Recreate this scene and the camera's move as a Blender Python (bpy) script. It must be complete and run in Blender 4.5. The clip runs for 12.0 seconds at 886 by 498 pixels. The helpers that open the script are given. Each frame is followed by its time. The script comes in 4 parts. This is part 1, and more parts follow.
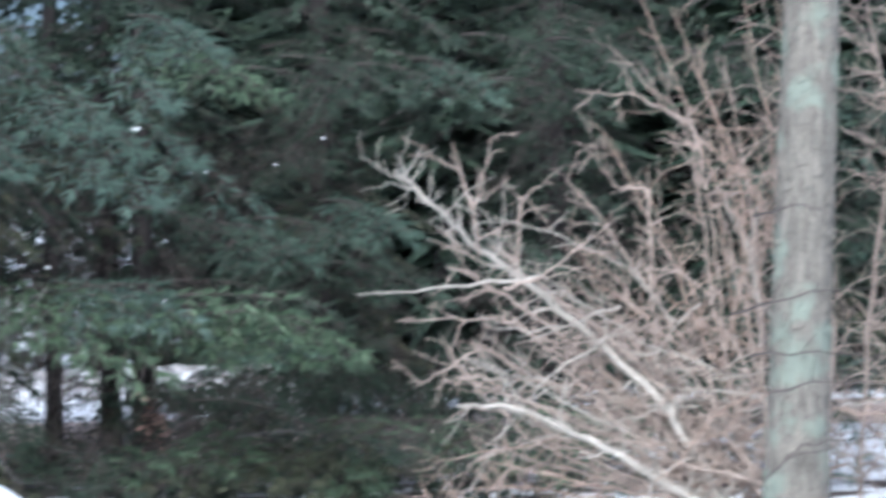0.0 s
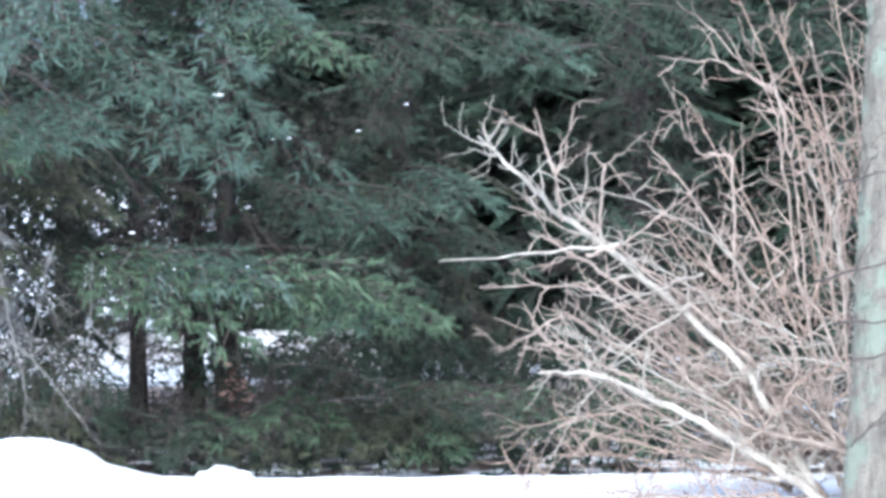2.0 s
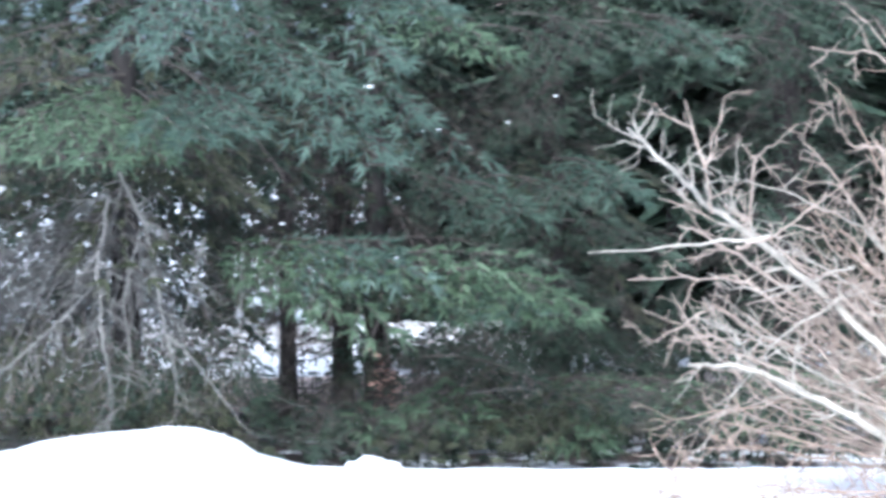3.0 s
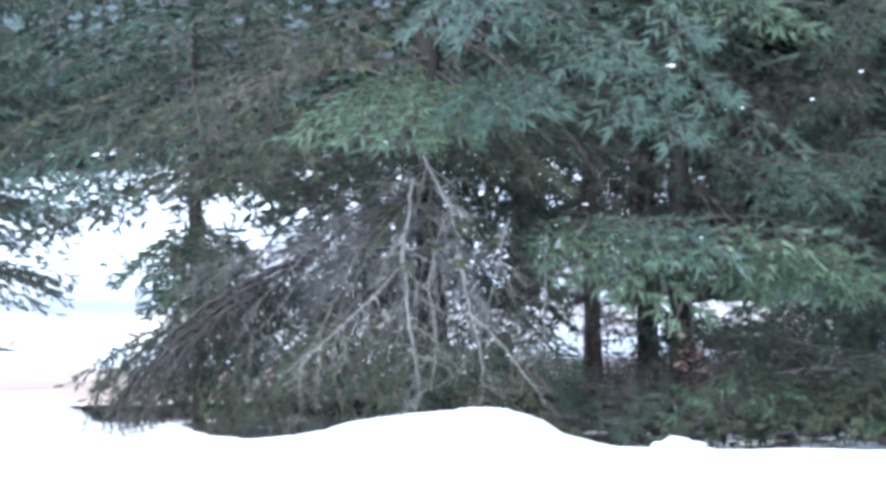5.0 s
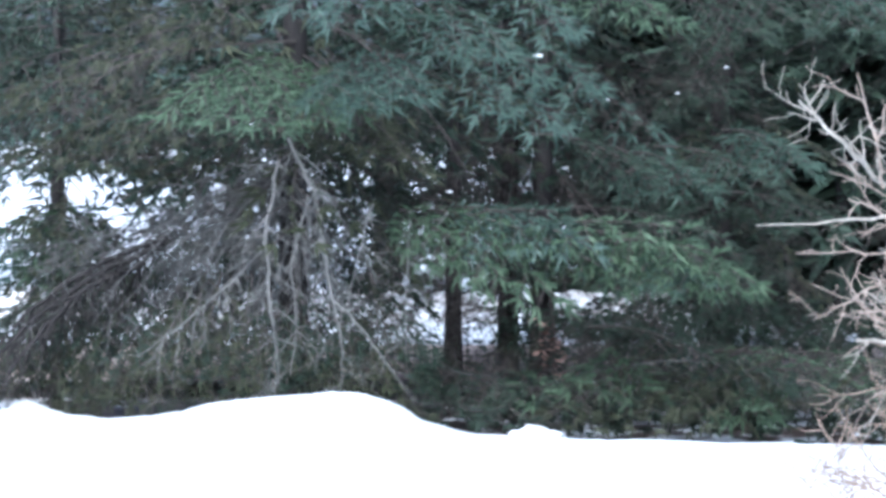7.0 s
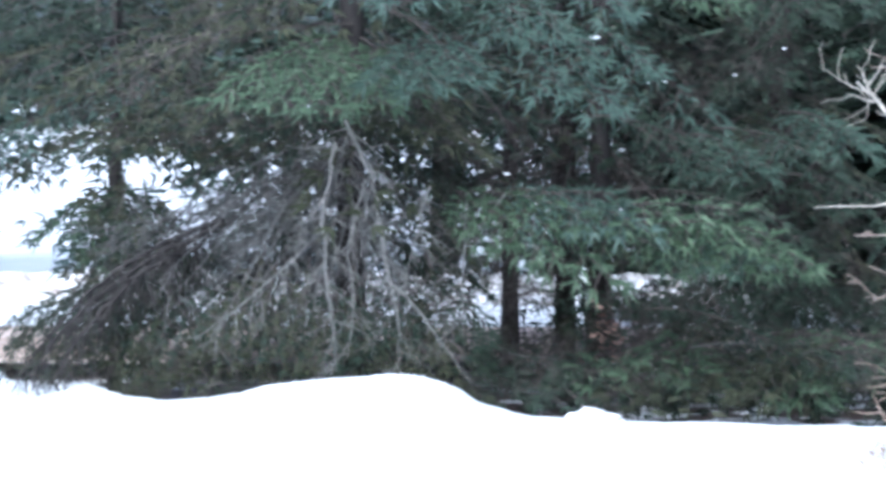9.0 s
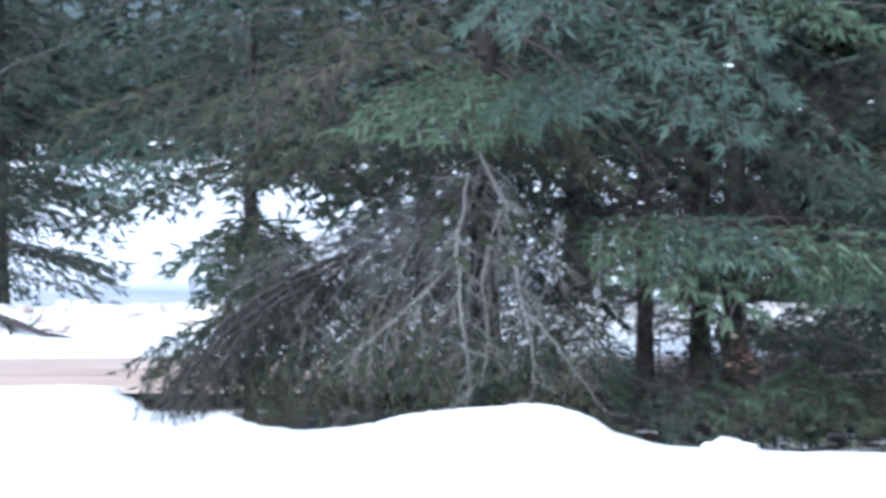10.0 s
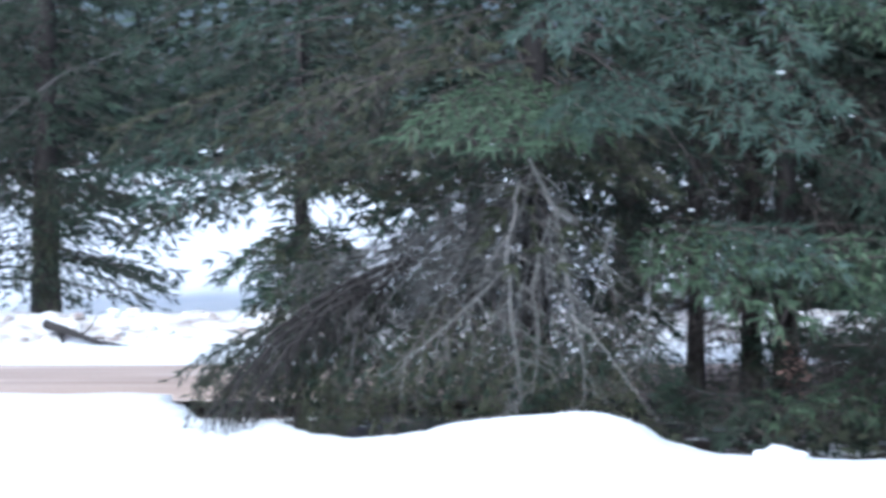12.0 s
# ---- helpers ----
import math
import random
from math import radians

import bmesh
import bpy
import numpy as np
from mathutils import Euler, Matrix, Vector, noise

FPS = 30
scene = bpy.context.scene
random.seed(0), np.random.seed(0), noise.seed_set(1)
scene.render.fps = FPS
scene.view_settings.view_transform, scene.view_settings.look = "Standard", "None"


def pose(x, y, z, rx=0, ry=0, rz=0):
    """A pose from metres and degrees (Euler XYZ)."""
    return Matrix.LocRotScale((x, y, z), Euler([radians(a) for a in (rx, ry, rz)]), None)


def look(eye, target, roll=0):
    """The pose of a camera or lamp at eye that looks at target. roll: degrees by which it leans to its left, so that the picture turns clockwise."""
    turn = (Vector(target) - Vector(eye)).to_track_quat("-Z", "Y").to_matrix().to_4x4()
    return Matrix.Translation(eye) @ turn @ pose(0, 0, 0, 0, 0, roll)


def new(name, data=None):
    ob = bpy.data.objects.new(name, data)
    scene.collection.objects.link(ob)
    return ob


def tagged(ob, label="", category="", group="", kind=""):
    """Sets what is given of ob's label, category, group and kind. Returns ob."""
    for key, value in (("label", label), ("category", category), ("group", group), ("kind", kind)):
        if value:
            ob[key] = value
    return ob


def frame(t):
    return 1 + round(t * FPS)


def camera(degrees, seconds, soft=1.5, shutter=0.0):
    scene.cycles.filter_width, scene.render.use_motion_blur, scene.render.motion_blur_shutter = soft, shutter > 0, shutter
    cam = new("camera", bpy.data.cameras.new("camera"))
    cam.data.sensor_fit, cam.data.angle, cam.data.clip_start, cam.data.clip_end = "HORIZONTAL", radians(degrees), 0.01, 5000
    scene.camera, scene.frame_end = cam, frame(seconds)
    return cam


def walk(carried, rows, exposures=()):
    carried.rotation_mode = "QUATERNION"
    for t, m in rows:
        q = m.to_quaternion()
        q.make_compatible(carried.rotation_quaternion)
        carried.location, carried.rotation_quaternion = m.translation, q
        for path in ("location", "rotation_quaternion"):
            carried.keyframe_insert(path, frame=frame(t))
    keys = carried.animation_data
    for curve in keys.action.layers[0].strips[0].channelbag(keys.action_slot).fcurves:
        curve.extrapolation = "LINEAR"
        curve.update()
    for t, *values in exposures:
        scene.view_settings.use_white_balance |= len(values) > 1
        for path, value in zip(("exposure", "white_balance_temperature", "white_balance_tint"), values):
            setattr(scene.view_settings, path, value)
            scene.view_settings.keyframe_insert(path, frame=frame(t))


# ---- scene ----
# The eye stands still in the snowy yard and turns by hand, from the shrub to the road and back.
EYE = Vector((0.0, 0.0, 1.6))
FAR = 4446.0          # bearings below are given in 1/4446 radian
cam = camera(20, 12.0, soft=3.6, shutter=0.5)
TURNS = [  # seconds, degrees to the right, degrees up, lean
    (0.0, 14.818, 0.063, -0.80),
    (0.5, 12.326, -0.658, -1.07),
    (1.0, 12.843, -0.797, -1.17),
    (1.5, 12.814, -0.526, -0.99),
    (2.0, 12.930, -0.679, -0.61),
    (2.5, 11.792, -0.897, -0.36),
    (3.0, 9.533, -0.838, -0.46),
    (3.5, 7.826, -0.990, -0.22),
    (3.7, 6.773, -1.075, -0.34),
    (5.3, 2.126, -1.178, -0.87),
    (5.5, 2.209, -1.184, -0.36),
    (6.0, 4.232, -1.288, -0.03),
    (6.5, 5.329, -1.394, 0.27),
    (6.7, 5.610, -1.449, 0.36),
    (8.3, 5.877, -1.991, 0.45),
    (8.5, 5.617, -2.045, 0.49),
    (9.0, 4.439, -1.955, 0.34),
    (9.5, 2.860, -1.592, 0.11),
    (10.0, 1.381, -1.287, -0.01),
    (10.5, -0.006, -1.121, 0.08),
    (11.0, -1.207, -1.154, -0.22),
    (11.5, -1.230, -1.076, 0.16),
    (12.0, 0.229, -1.111, -0.09),
]


def aim(yaw, up, lean):
    y, e = radians(yaw), radians(up)
    return look(EYE, EYE + Vector((math.sin(y) * math.cos(e), math.cos(y) * math.cos(e), math.sin(e))), lean)


walk(cam, [(t, aim(y, e, r)) for t, y, e, r in TURNS], exposures=[(0.0, 0.7, 5160, 6), (0.6, 0.98, 5120, 5), (2.5, 1.15, 5080, 5), (3.7, 1.3, 5000, 5), (5.3, 1.07, 4930, 5), (6.5, 0.83, 4920, 5), (9.0, 0.8, 4920, 5), (10.5, 0.6, 4930, 5), (12.0, 0.38, 4930, 5)])

# ---- light: a bright, thinly overcast winter day ----
world = bpy.data.worlds.new("world")
scene.world = world
world.use_nodes = True
wn = world.node_tree
sky = wn.nodes.new("ShaderNodeTexSky")
sky.sky_type = "NISHITA"
sky.sun_disc = False
sky.sun_elevation, sky.sun_rotation = radians(42), radians(207)
sky.air_density, sky.dust_density, sky.ozone_density = 0.8, 7.0, 0.5
wn.links.new(sky.outputs[0], wn.nodes["Background"].inputs[0])
wn.nodes["Background"].inputs[1].default_value = 0.15

sun = new("sun", bpy.data.lights.new("sun", "SUN"))
sun.data.energy, sun.data.angle, sun.data.color = 1.9, radians(24), (1.0, 0.955, 0.9)
sun.matrix_world = look((-6, -12, 12), (0, 0, 0))


# ---- materials ----
def material(name, rough=0.7, metal=0.0):
    m = bpy.data.materials.new(name)
    m.use_nodes = True
    t = m.node_tree
    b = t.nodes["Principled BSDF"]
    b.inputs["Roughness"].default_value = rough
    b.inputs["Metallic"].default_value = metal
    b.inputs["Specular IOR Level"].default_value = 0.25
    return m, t, b


def noise_node(t, scale, detail=4.0, stretch=None):
    n = t.nodes.new("ShaderNodeTexNoise")
    n.inputs["Scale"].default_value, n.inputs["Detail"].default_value = scale, detail
    co = t.nodes.new("ShaderNodeTexCoord")
    if stretch:
        mp = t.nodes.new("ShaderNodeMapping")
        mp.inputs["Scale"].default_value = stretch
        t.links.new(co.outputs["Object"], mp.inputs[0])
        t.links.new(mp.outputs[0], n.inputs["Vector"])
    else:
        t.links.new(co.outputs["Object"], n.inputs["Vector"])
    return n.outputs["Fac"]


def ramp(t, fac, stops):
    r = t.nodes.new("ShaderNodeValToRGB")
    while len(r.color_ramp.elements) < len(stops):
        r.color_ramp.elements.new(0.5)
    for e, (p, c) in zip(r.color_ramp.elements, stops):
        e.position, e.color = p, (*c, 1.0)
    t.links.new(fac, r.inputs[0])
    return r.outputs[0]


def blend(t, fac, a, b, kind="MIX"):
    n = t.nodes.new("ShaderNodeMix")
    n.data_type, n.blend_type = "RGBA", kind
    for socket, value in ((n.inputs["Factor"], fac), (n.inputs["A"], a), (n.inputs["B"], b)):
        if hasattr(value, "is_linked"):
            t.links.new(value, socket)
        elif isinstance(value, tuple):
            socket.default_value = (*value, 1.0)
        else:
            socket.default_value = value
    return n.outputs["Result"]


def bump(t, b, height, strength, distance):
    n = t.nodes.new("ShaderNodeBump")
    n.inputs["Strength"].default_value, n.inputs["Distance"].default_value = strength, distance
    t.links.new(height, n.inputs["Height"])
    t.links.new(n.outputs[0], b.inputs["Normal"])


def needle_material(name, dark, mid, light):
    m, t, b = material(name, 0.6)
    g = t.nodes.new("ShaderNodeNewGeometry")
    o = t.nodes.new("ShaderNodeObjectInfo")
    add = t.nodes.new("ShaderNodeMath")
    add.operation = "MULTIPLY_ADD"
    t.links.new(g.outputs["Random Per Island"], add.inputs[0])
    add.inputs[1].default_value = 0.35
    t.links.new(noise_node(t, 5.0, 3.0), add.inputs[2])
    fine = ramp(t, add.outputs[0], [(0.4, dark), (0.68, mid), (0.95, light)])
    tint = ramp(t, o.outputs["Random"], [(0.0, (0.7, 0.74, 0.68)), (0.5, (1.0, 1.0, 1.0)), (1.0, (1.2, 1.16, 1.22))])
    col = blend(t, 1.0, fine, tint, "MULTIPLY")
    t.links.new(col, b.inputs["Base Color"])
    b.inputs["Specular IOR Level"].default_value = 0.35
    return m


# lighter needles colour in the light on outer boughs
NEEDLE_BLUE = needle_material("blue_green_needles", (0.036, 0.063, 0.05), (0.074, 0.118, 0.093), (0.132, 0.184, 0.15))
NEEDLE_LIT = needle_material("lit_green_needles", (0.041, 0.068, 0.041), (0.084, 0.131, 0.078), (0.145, 0.2, 0.126))
# the dark green also paints in the shade of hollows and inner boughs
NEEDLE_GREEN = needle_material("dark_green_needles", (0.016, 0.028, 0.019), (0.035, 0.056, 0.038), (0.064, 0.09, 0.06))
NEEDLE_OLIVE = needle_material("olive_needles", (0.029, 0.034, 0.02), (0.061, 0.069, 0.04), (0.1, 0.107, 0.064))


def bark_material(name, dark, light, scale=18.0, stretch=(1, 1, 1), relief=0.5, lichen=None):
    m, t, b = material(name, 0.85)
    big, small = noise_node(t, scale, 5.0, stretch), noise_node(t, scale * 5, 3.0)
    col = ramp(t, big, [(0.3, dark), (0.7, light)])
    col = blend(t, 0.35, col, ramp(t, small, [(0.35, dark), (0.65, light)]))
    if lichen:
        patch = ramp(t, noise_node(t, 5.0, 3.0), [(0.5, (0, 0, 0)), (0.62, (1, 1, 1))])
        col = blend(t, patch, col, lichen)
    t.links.new(col, b.inputs["Base Color"])
    bump(t, b, big, relief, 0.02)
    return m


BARK_SPRUCE = bark_material("spruce_bark", (0.022, 0.02, 0.02), (0.056, 0.05, 0.047), 14, (1, 1, 0.4))
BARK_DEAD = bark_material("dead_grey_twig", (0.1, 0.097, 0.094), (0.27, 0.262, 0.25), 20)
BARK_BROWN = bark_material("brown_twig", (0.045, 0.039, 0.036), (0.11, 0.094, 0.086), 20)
# the dead grey twig again, with shade mixed into its colour
BARK_DEAD_SHADED = bark_material("shaded_dead_twig", (0.08, 0.077, 0.075), (0.2, 0.193, 0.187), 20)
BARK_TAN = bark_material("tan_shrub_bark", (0.2, 0.155, 0.13), (0.42, 0.35, 0.30), 9)
BARK_PALE = bark_material("pale_shrub_bark", (0.22, 0.2, 0.172), (0.46, 0.425, 0.375), 9)
BARK_ROSE = bark_material("reddish_shrub_bark", (0.195, 0.14, 0.112), (0.39, 0.305, 0.25), 9)
BARK_MAPLE = bark_material("grey_lichened_bark", (0.072, 0.066, 0.057), (0.205, 0.188, 0.16), 16, (1.6, 1.6, 0.35), 0.8, (0.17, 0.192, 0.158))


def snow_material():
    m, t, b = material("snow", 0.6)
    a = t.nodes.new("ShaderNodeVertexColor")
    a.layer_name = "litter_shade"
    big, small = noise_node(t, 1.6, 6.0), noise_node(t, 14.0, 5.0)
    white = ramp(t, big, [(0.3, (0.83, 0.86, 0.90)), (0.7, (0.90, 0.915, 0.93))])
    # brown for needle litter, and for the shade under the trees put into colour
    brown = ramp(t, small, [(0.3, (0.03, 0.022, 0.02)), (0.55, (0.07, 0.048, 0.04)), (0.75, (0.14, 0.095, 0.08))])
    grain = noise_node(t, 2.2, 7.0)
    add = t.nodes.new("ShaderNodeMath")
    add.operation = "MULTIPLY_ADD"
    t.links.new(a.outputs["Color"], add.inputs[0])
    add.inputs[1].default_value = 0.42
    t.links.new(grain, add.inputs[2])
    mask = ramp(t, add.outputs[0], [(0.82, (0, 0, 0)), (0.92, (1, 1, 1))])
    t.links.new(blend(t, mask, white, brown), b.inputs["Base Color"])
    bump(t, b, small, 0.25, 0.03)
    return m


SNOW = snow_material()


def plain_snow():
    m, t, b = material("clump_snow", 0.6)
    t.links.new(ramp(t, noise_node(t, 20, 4), [(0.3, (0.8, 0.84, 0.88)), (0.7, (0.9, 0.91, 0.93))]), b.inputs["Base Color"])
    return m


SNOW_CLUMP = plain_snow()


def bank_material():
    m, t, b = material("dirty_bank_snow", 0.7)
    n = noise_node(t, 3.5, 7.0)
    col = ramp(t, n, [(0.3, (0.3, 0.24, 0.21)), (0.43, (0.62, 0.59, 0.57)), (0.58, (0.84, 0.85, 0.87))])
    t.links.new(col, b.inputs["Base Color"])
    bump(t, b, noise_node(t, 9, 6), 0.6, 0.08)
    return m


BANK = bank_material()


def road_material():
    m, t, b = material("packed_dirt_road", 0.85)
    n = noise_node(t, 1.2, 6.0, (0.25, 2.0, 1))
    col = ramp(t, n, [(0.3, (0.36, 0.27, 0.22)), (0.55, (0.48, 0.385, 0.33)), (0.72, (0.7, 0.63, 0.58))])
    t.links.new(col, b.inputs["Base Color"])
    bump(t, b, noise_node(t, 12, 5), 0.4, 0.03)
    return m


ROAD = road_material()


# ---- helpers for building ----
def sight(u, v, d):
    """A place d metres from the eye, by its bearing (784, 354: level, straight ahead)."""
    a = (u - 784) / FAR
    return Vector((d * math.sin(a), d * math.cos(a), EYE.z - (v - 354) / FAR * d))


class Soup:
    """Vertices and faces gathered for one mesh."""

    def __init__(self):
        self.v, self.f, self.m = [], [], []

    def tube(self, pts, r0, r1, sides=5, mat=0, cap=True):
        n, base = len(pts), len(self.v)
        for i, p in enumerate(pts):
            way = (pts[min(i + 1, n - 1)] - pts[max(i - 1, 0)]).normalized()
            a = way.cross(Vector((0.31, 0.17, 0.93))).normalized()
            b = way.cross(a)
            r = r0 + (r1 - r0) * i / (n - 1)
            for k in range(sides):
                w = 2 * math.pi * k / sides
                self.v.append(p + (a * math.cos(w) + b * math.sin(w)) * r)
        for i in range(n - 1):
            for k in range(sides):
                j = (k + 1) % sides
                self.f.append((base + i * sides + k, base + i * sides + j, base + (i + 1) * sides + j, base + (i + 1) * sides + k))
                self.m.append(mat)
        if cap:
            self.f.append(tuple(base + (n - 1) * sides + k for k in range(sides)))
            self.m.append(mat)

    def blade(self, p, way, side, length, width, mat):
        base = len(self.v)
        s = side * (width * 0.5)
        self.v += [p - s, p + s, p + way * length]
        self.f.append((base, base + 1, base + 2))
        self.m.append(mat)

    def mesh(self, name, mats, smooth=False):
        me = bpy.data.meshes.new(name)
        me.from_pydata([tuple(q) for q in self.v], [], self.f)
        for m in mats:
            me.materials.append(m)
        me.polygons.foreach_set("material_index", self.m)
        if smooth:
            me.polygons.foreach_set("use_smooth", [True] * len(self.f))
        me.update()
        return me


def part(name, data, parent, label=""):
    ob = new(name, data)
    ob.parent = parent
    return tagged(ob, label) if label else ob


def thing(name, place, label, category, group=""):
    ob = new(name)
    ob.location = place
    ob.empty_display_size = 0.2
    return tagged(ob, label, category, group)


def wiggle(rng, pts, amount, steps):
    """A crooked line through the given points."""
    out = []
    for a, b in zip(pts, pts[1:]):
        for i in range(steps):
            q = a.lerp(b, i / steps)
            if i or len(out) == 0:
                q = q + (Vector((rng.uniform(-1, 1), rng.uniform(-1, 1), rng.uniform(-1, 1))) * amount if i else Vector())
            out.append(q)
    out.append(pts[-1].copy())
    return out


# ---- spruce branches: one mesh each, used again and again ----
def add_shoot(soup, rng, p, way, length, needles, size, mat, stem):
    """A shoot: a stem set so closely round with needles that it reads as one soft finger."""
    a = way.cross(Vector((0.2, 0.3, 0.9))).normalized()
    b = way.cross(a)
    soup.blade(p, way, a, length, 0.007, stem)
    for side in (a, b):          # the close inner needles
        base, s = len(soup.v), side * min(size * 0.36, 0.0115)
        soup.v += [p + way * (length * 0.04), p + way * (length * 0.3) + s, p + way * (length * 1.06), p + way * (length * 0.35) - s]
        soup.f.append((base, base + 1, base + 2, base + 3))
        soup.m.append(mat)
    for i in range(needles):
        w = rng.uniform(0, 2 * math.pi)
        out = a * math.cos(w) + b * math.sin(w)
        q = p + way * (length * (i + rng.random()) / needles)
        n = (way * rng.uniform(0.55, 1.1) + out).normalized()
        soup.blade(q, n, way.cross(out), size * rng.uniform(0.6, 1.05), size * 0.27, mat)


def branch_mesh(seed, length, mats, density=1.0, bare=0.25, droop=0.25, hang=0.3, needles=11, size=0.03, gap=0.13, finger=1.0):
    """A spruce bough along +x: side twigs in pairs that lean forward and hang, each a flat fan of fingers; mats: wood, needles."""
    rng = random.Random(seed)
    soup = Soup()
    n = 9
    axis = []
    for i in range(n):
        s = i / (n - 1)
        axis.append(Vector((length * s, 0.05 * length * math.sin(3 * s + seed), -droop * length * s * s + 0.3 * droop * length * max(0, s - 0.6))))
    soup.tube(axis, 0.004 + 0.003 * length, 0.003, 5, 0)
    s = bare * length
    while s < length * 0.97:
        f = s / length
        i = min(int(f * (n - 1)), n - 2)
        p = axis[i].lerp(axis[i + 1], f * (n - 1) - i)
        ahead = (axis[i + 1] - axis[i]).normalized()
        for side in (1, -1):
            if rng.random() > 0.9:
                continue
            reach = (0.10 + 0.30 * length * min(1.0, 1.25 * (1 - f)) * min(1, 0.5 + 1.5 * f)) * rng.uniform(0.65, 1.15)
            way = (ahead * rng.uniform(0.5, 0.85) + Vector((0, side * rng.uniform(0.7, 1.0), rng.uniform(-0.5, 0.05) * (0.4 + hang)))).normalized()
            q, m = p.copy(), max(1, int(reach * density / 0.075))
            pts = [p.copy()]
            for k in range(m):
                way = (way + Vector((0, 0, -hang * rng.uniform(0.1, 0.5)))).normalized()
                q = q + way * (reach / m)
                pts.append(q.copy())
                flat = way.cross((Vector((0.75, 0, 0.65)) + Vector((rng.uniform(-0.3, 0.3), 0, rng.uniform(-0.3, 0.3)))).normalized()).normalized()
                for edge in (1, -1):
                    if rng.random() < 0.85:
                        d = (way * rng.uniform(0.8, 1.1) + flat * edge * rng.uniform(0.6, 0.9) + Vector((0, 0, -0.1))).normalized()
                        add_shoot(soup, rng, q, d, finger * rng.uniform(0.07, 0.12) * (1.15 - 0.35 * k / m), needles, size, 1, 0)
            soup.tube(pts, 0.004, 0.002, 3, 0, cap=False)
            add_shoot(soup, rng, q, way, finger * rng.uniform(0.10, 0.15), needles + 3, size, 1, 0)
        for lift in (0.15, 0.4, 0.25):
            back = ahead * (gap * rng.uniform(-0.5, 0.5))
            add_shoot(soup, rng, p + back, (ahead + Vector((0, rng.uniform(-0.5, 0.5), lift))).normalized(), rng.uniform(0.07, 0.11), needles, size, 1, 0)
        s += gap * rng.uniform(0.75, 1.25)
    for side in (0.0, 0.5, -0.5):
        add_shoot(soup, rng, axis[-1], Vector((0.9, side, 0.05)).normalized(), 0.14 - 0.08 * abs(side), needles + 3, size, 1, 0)
    return soup.mesh("branch", mats)


def twiggy(soup, rng, path, r, depth, spread, mat=0, every=0.16, shrink=0.55, reach=0.45, down=0.0, least=0.003, crook=0.24):
    """A bare limb along a path with side twigs."""
    end = max(r * 0.25, least * 0.4)
    soup.tube(path, r, end, 6 if r > 0.02 else 4, mat)
    if depth == 0:
        return
    total, done, n = rng.uniform(0, every), 0, len(path) - 1
    for a, b in zip(path, path[1:]):
        here = r + (end - r) * (done + 0.5) / n
        done += 1
        total += (b - a).length
        while total > every:
            total -= every * rng.uniform(0.7, 1.3)
            p = a.lerp(b, rng.random())
            way = (b - a).normalized()
            off = Vector((rng.uniform(-1, 1), rng.uniform(-1, 1), rng.uniform(-1, 1)))
            off = (off - way * off.dot(way)).normalized()
            d = (way * rng.uniform(0.4, 1.0) + off * spread + Vector((0, 0, -down))).normalized()
            ln = reach * rng.uniform(0.35, 1.1)
            k = max(3, int(ln / 0.07))
            pts, q = [p], p
            for _ in range(k):
                d = (d + Vector((rng.uniform(-1, 1), rng.uniform(-1, 1), rng.uniform(-1, 1))) * crook + Vector((0, 0, -down * 0.15))).normalized()
                q = q + d * (ln / k)
                pts.append(q)
            twiggy(soup, rng, pts, min(max(here * shrink, least), here * 0.9), depth - 1, spread, mat, every * 0.75, shrink, reach * 0.5, down, least, crook)


def dead_mesh(seed, length, droop, bark):
    rng = random.Random(seed)
    soup = Soup()
    path = [Vector((length * s, 0.06 * math.sin(4 * s + seed), -droop * length * s ** 1.6)) for s in (0, 0.15, 0.3, 0.45, 0.6, 0.75, 0.88, 1)]
    twiggy(soup, rng, path, 0.009, 2, 0.9, 0, 0.085, 0.5, 0.42, 0.15, 0.0028, 0.3)
    return soup.mesh("dead_branch", [bark])


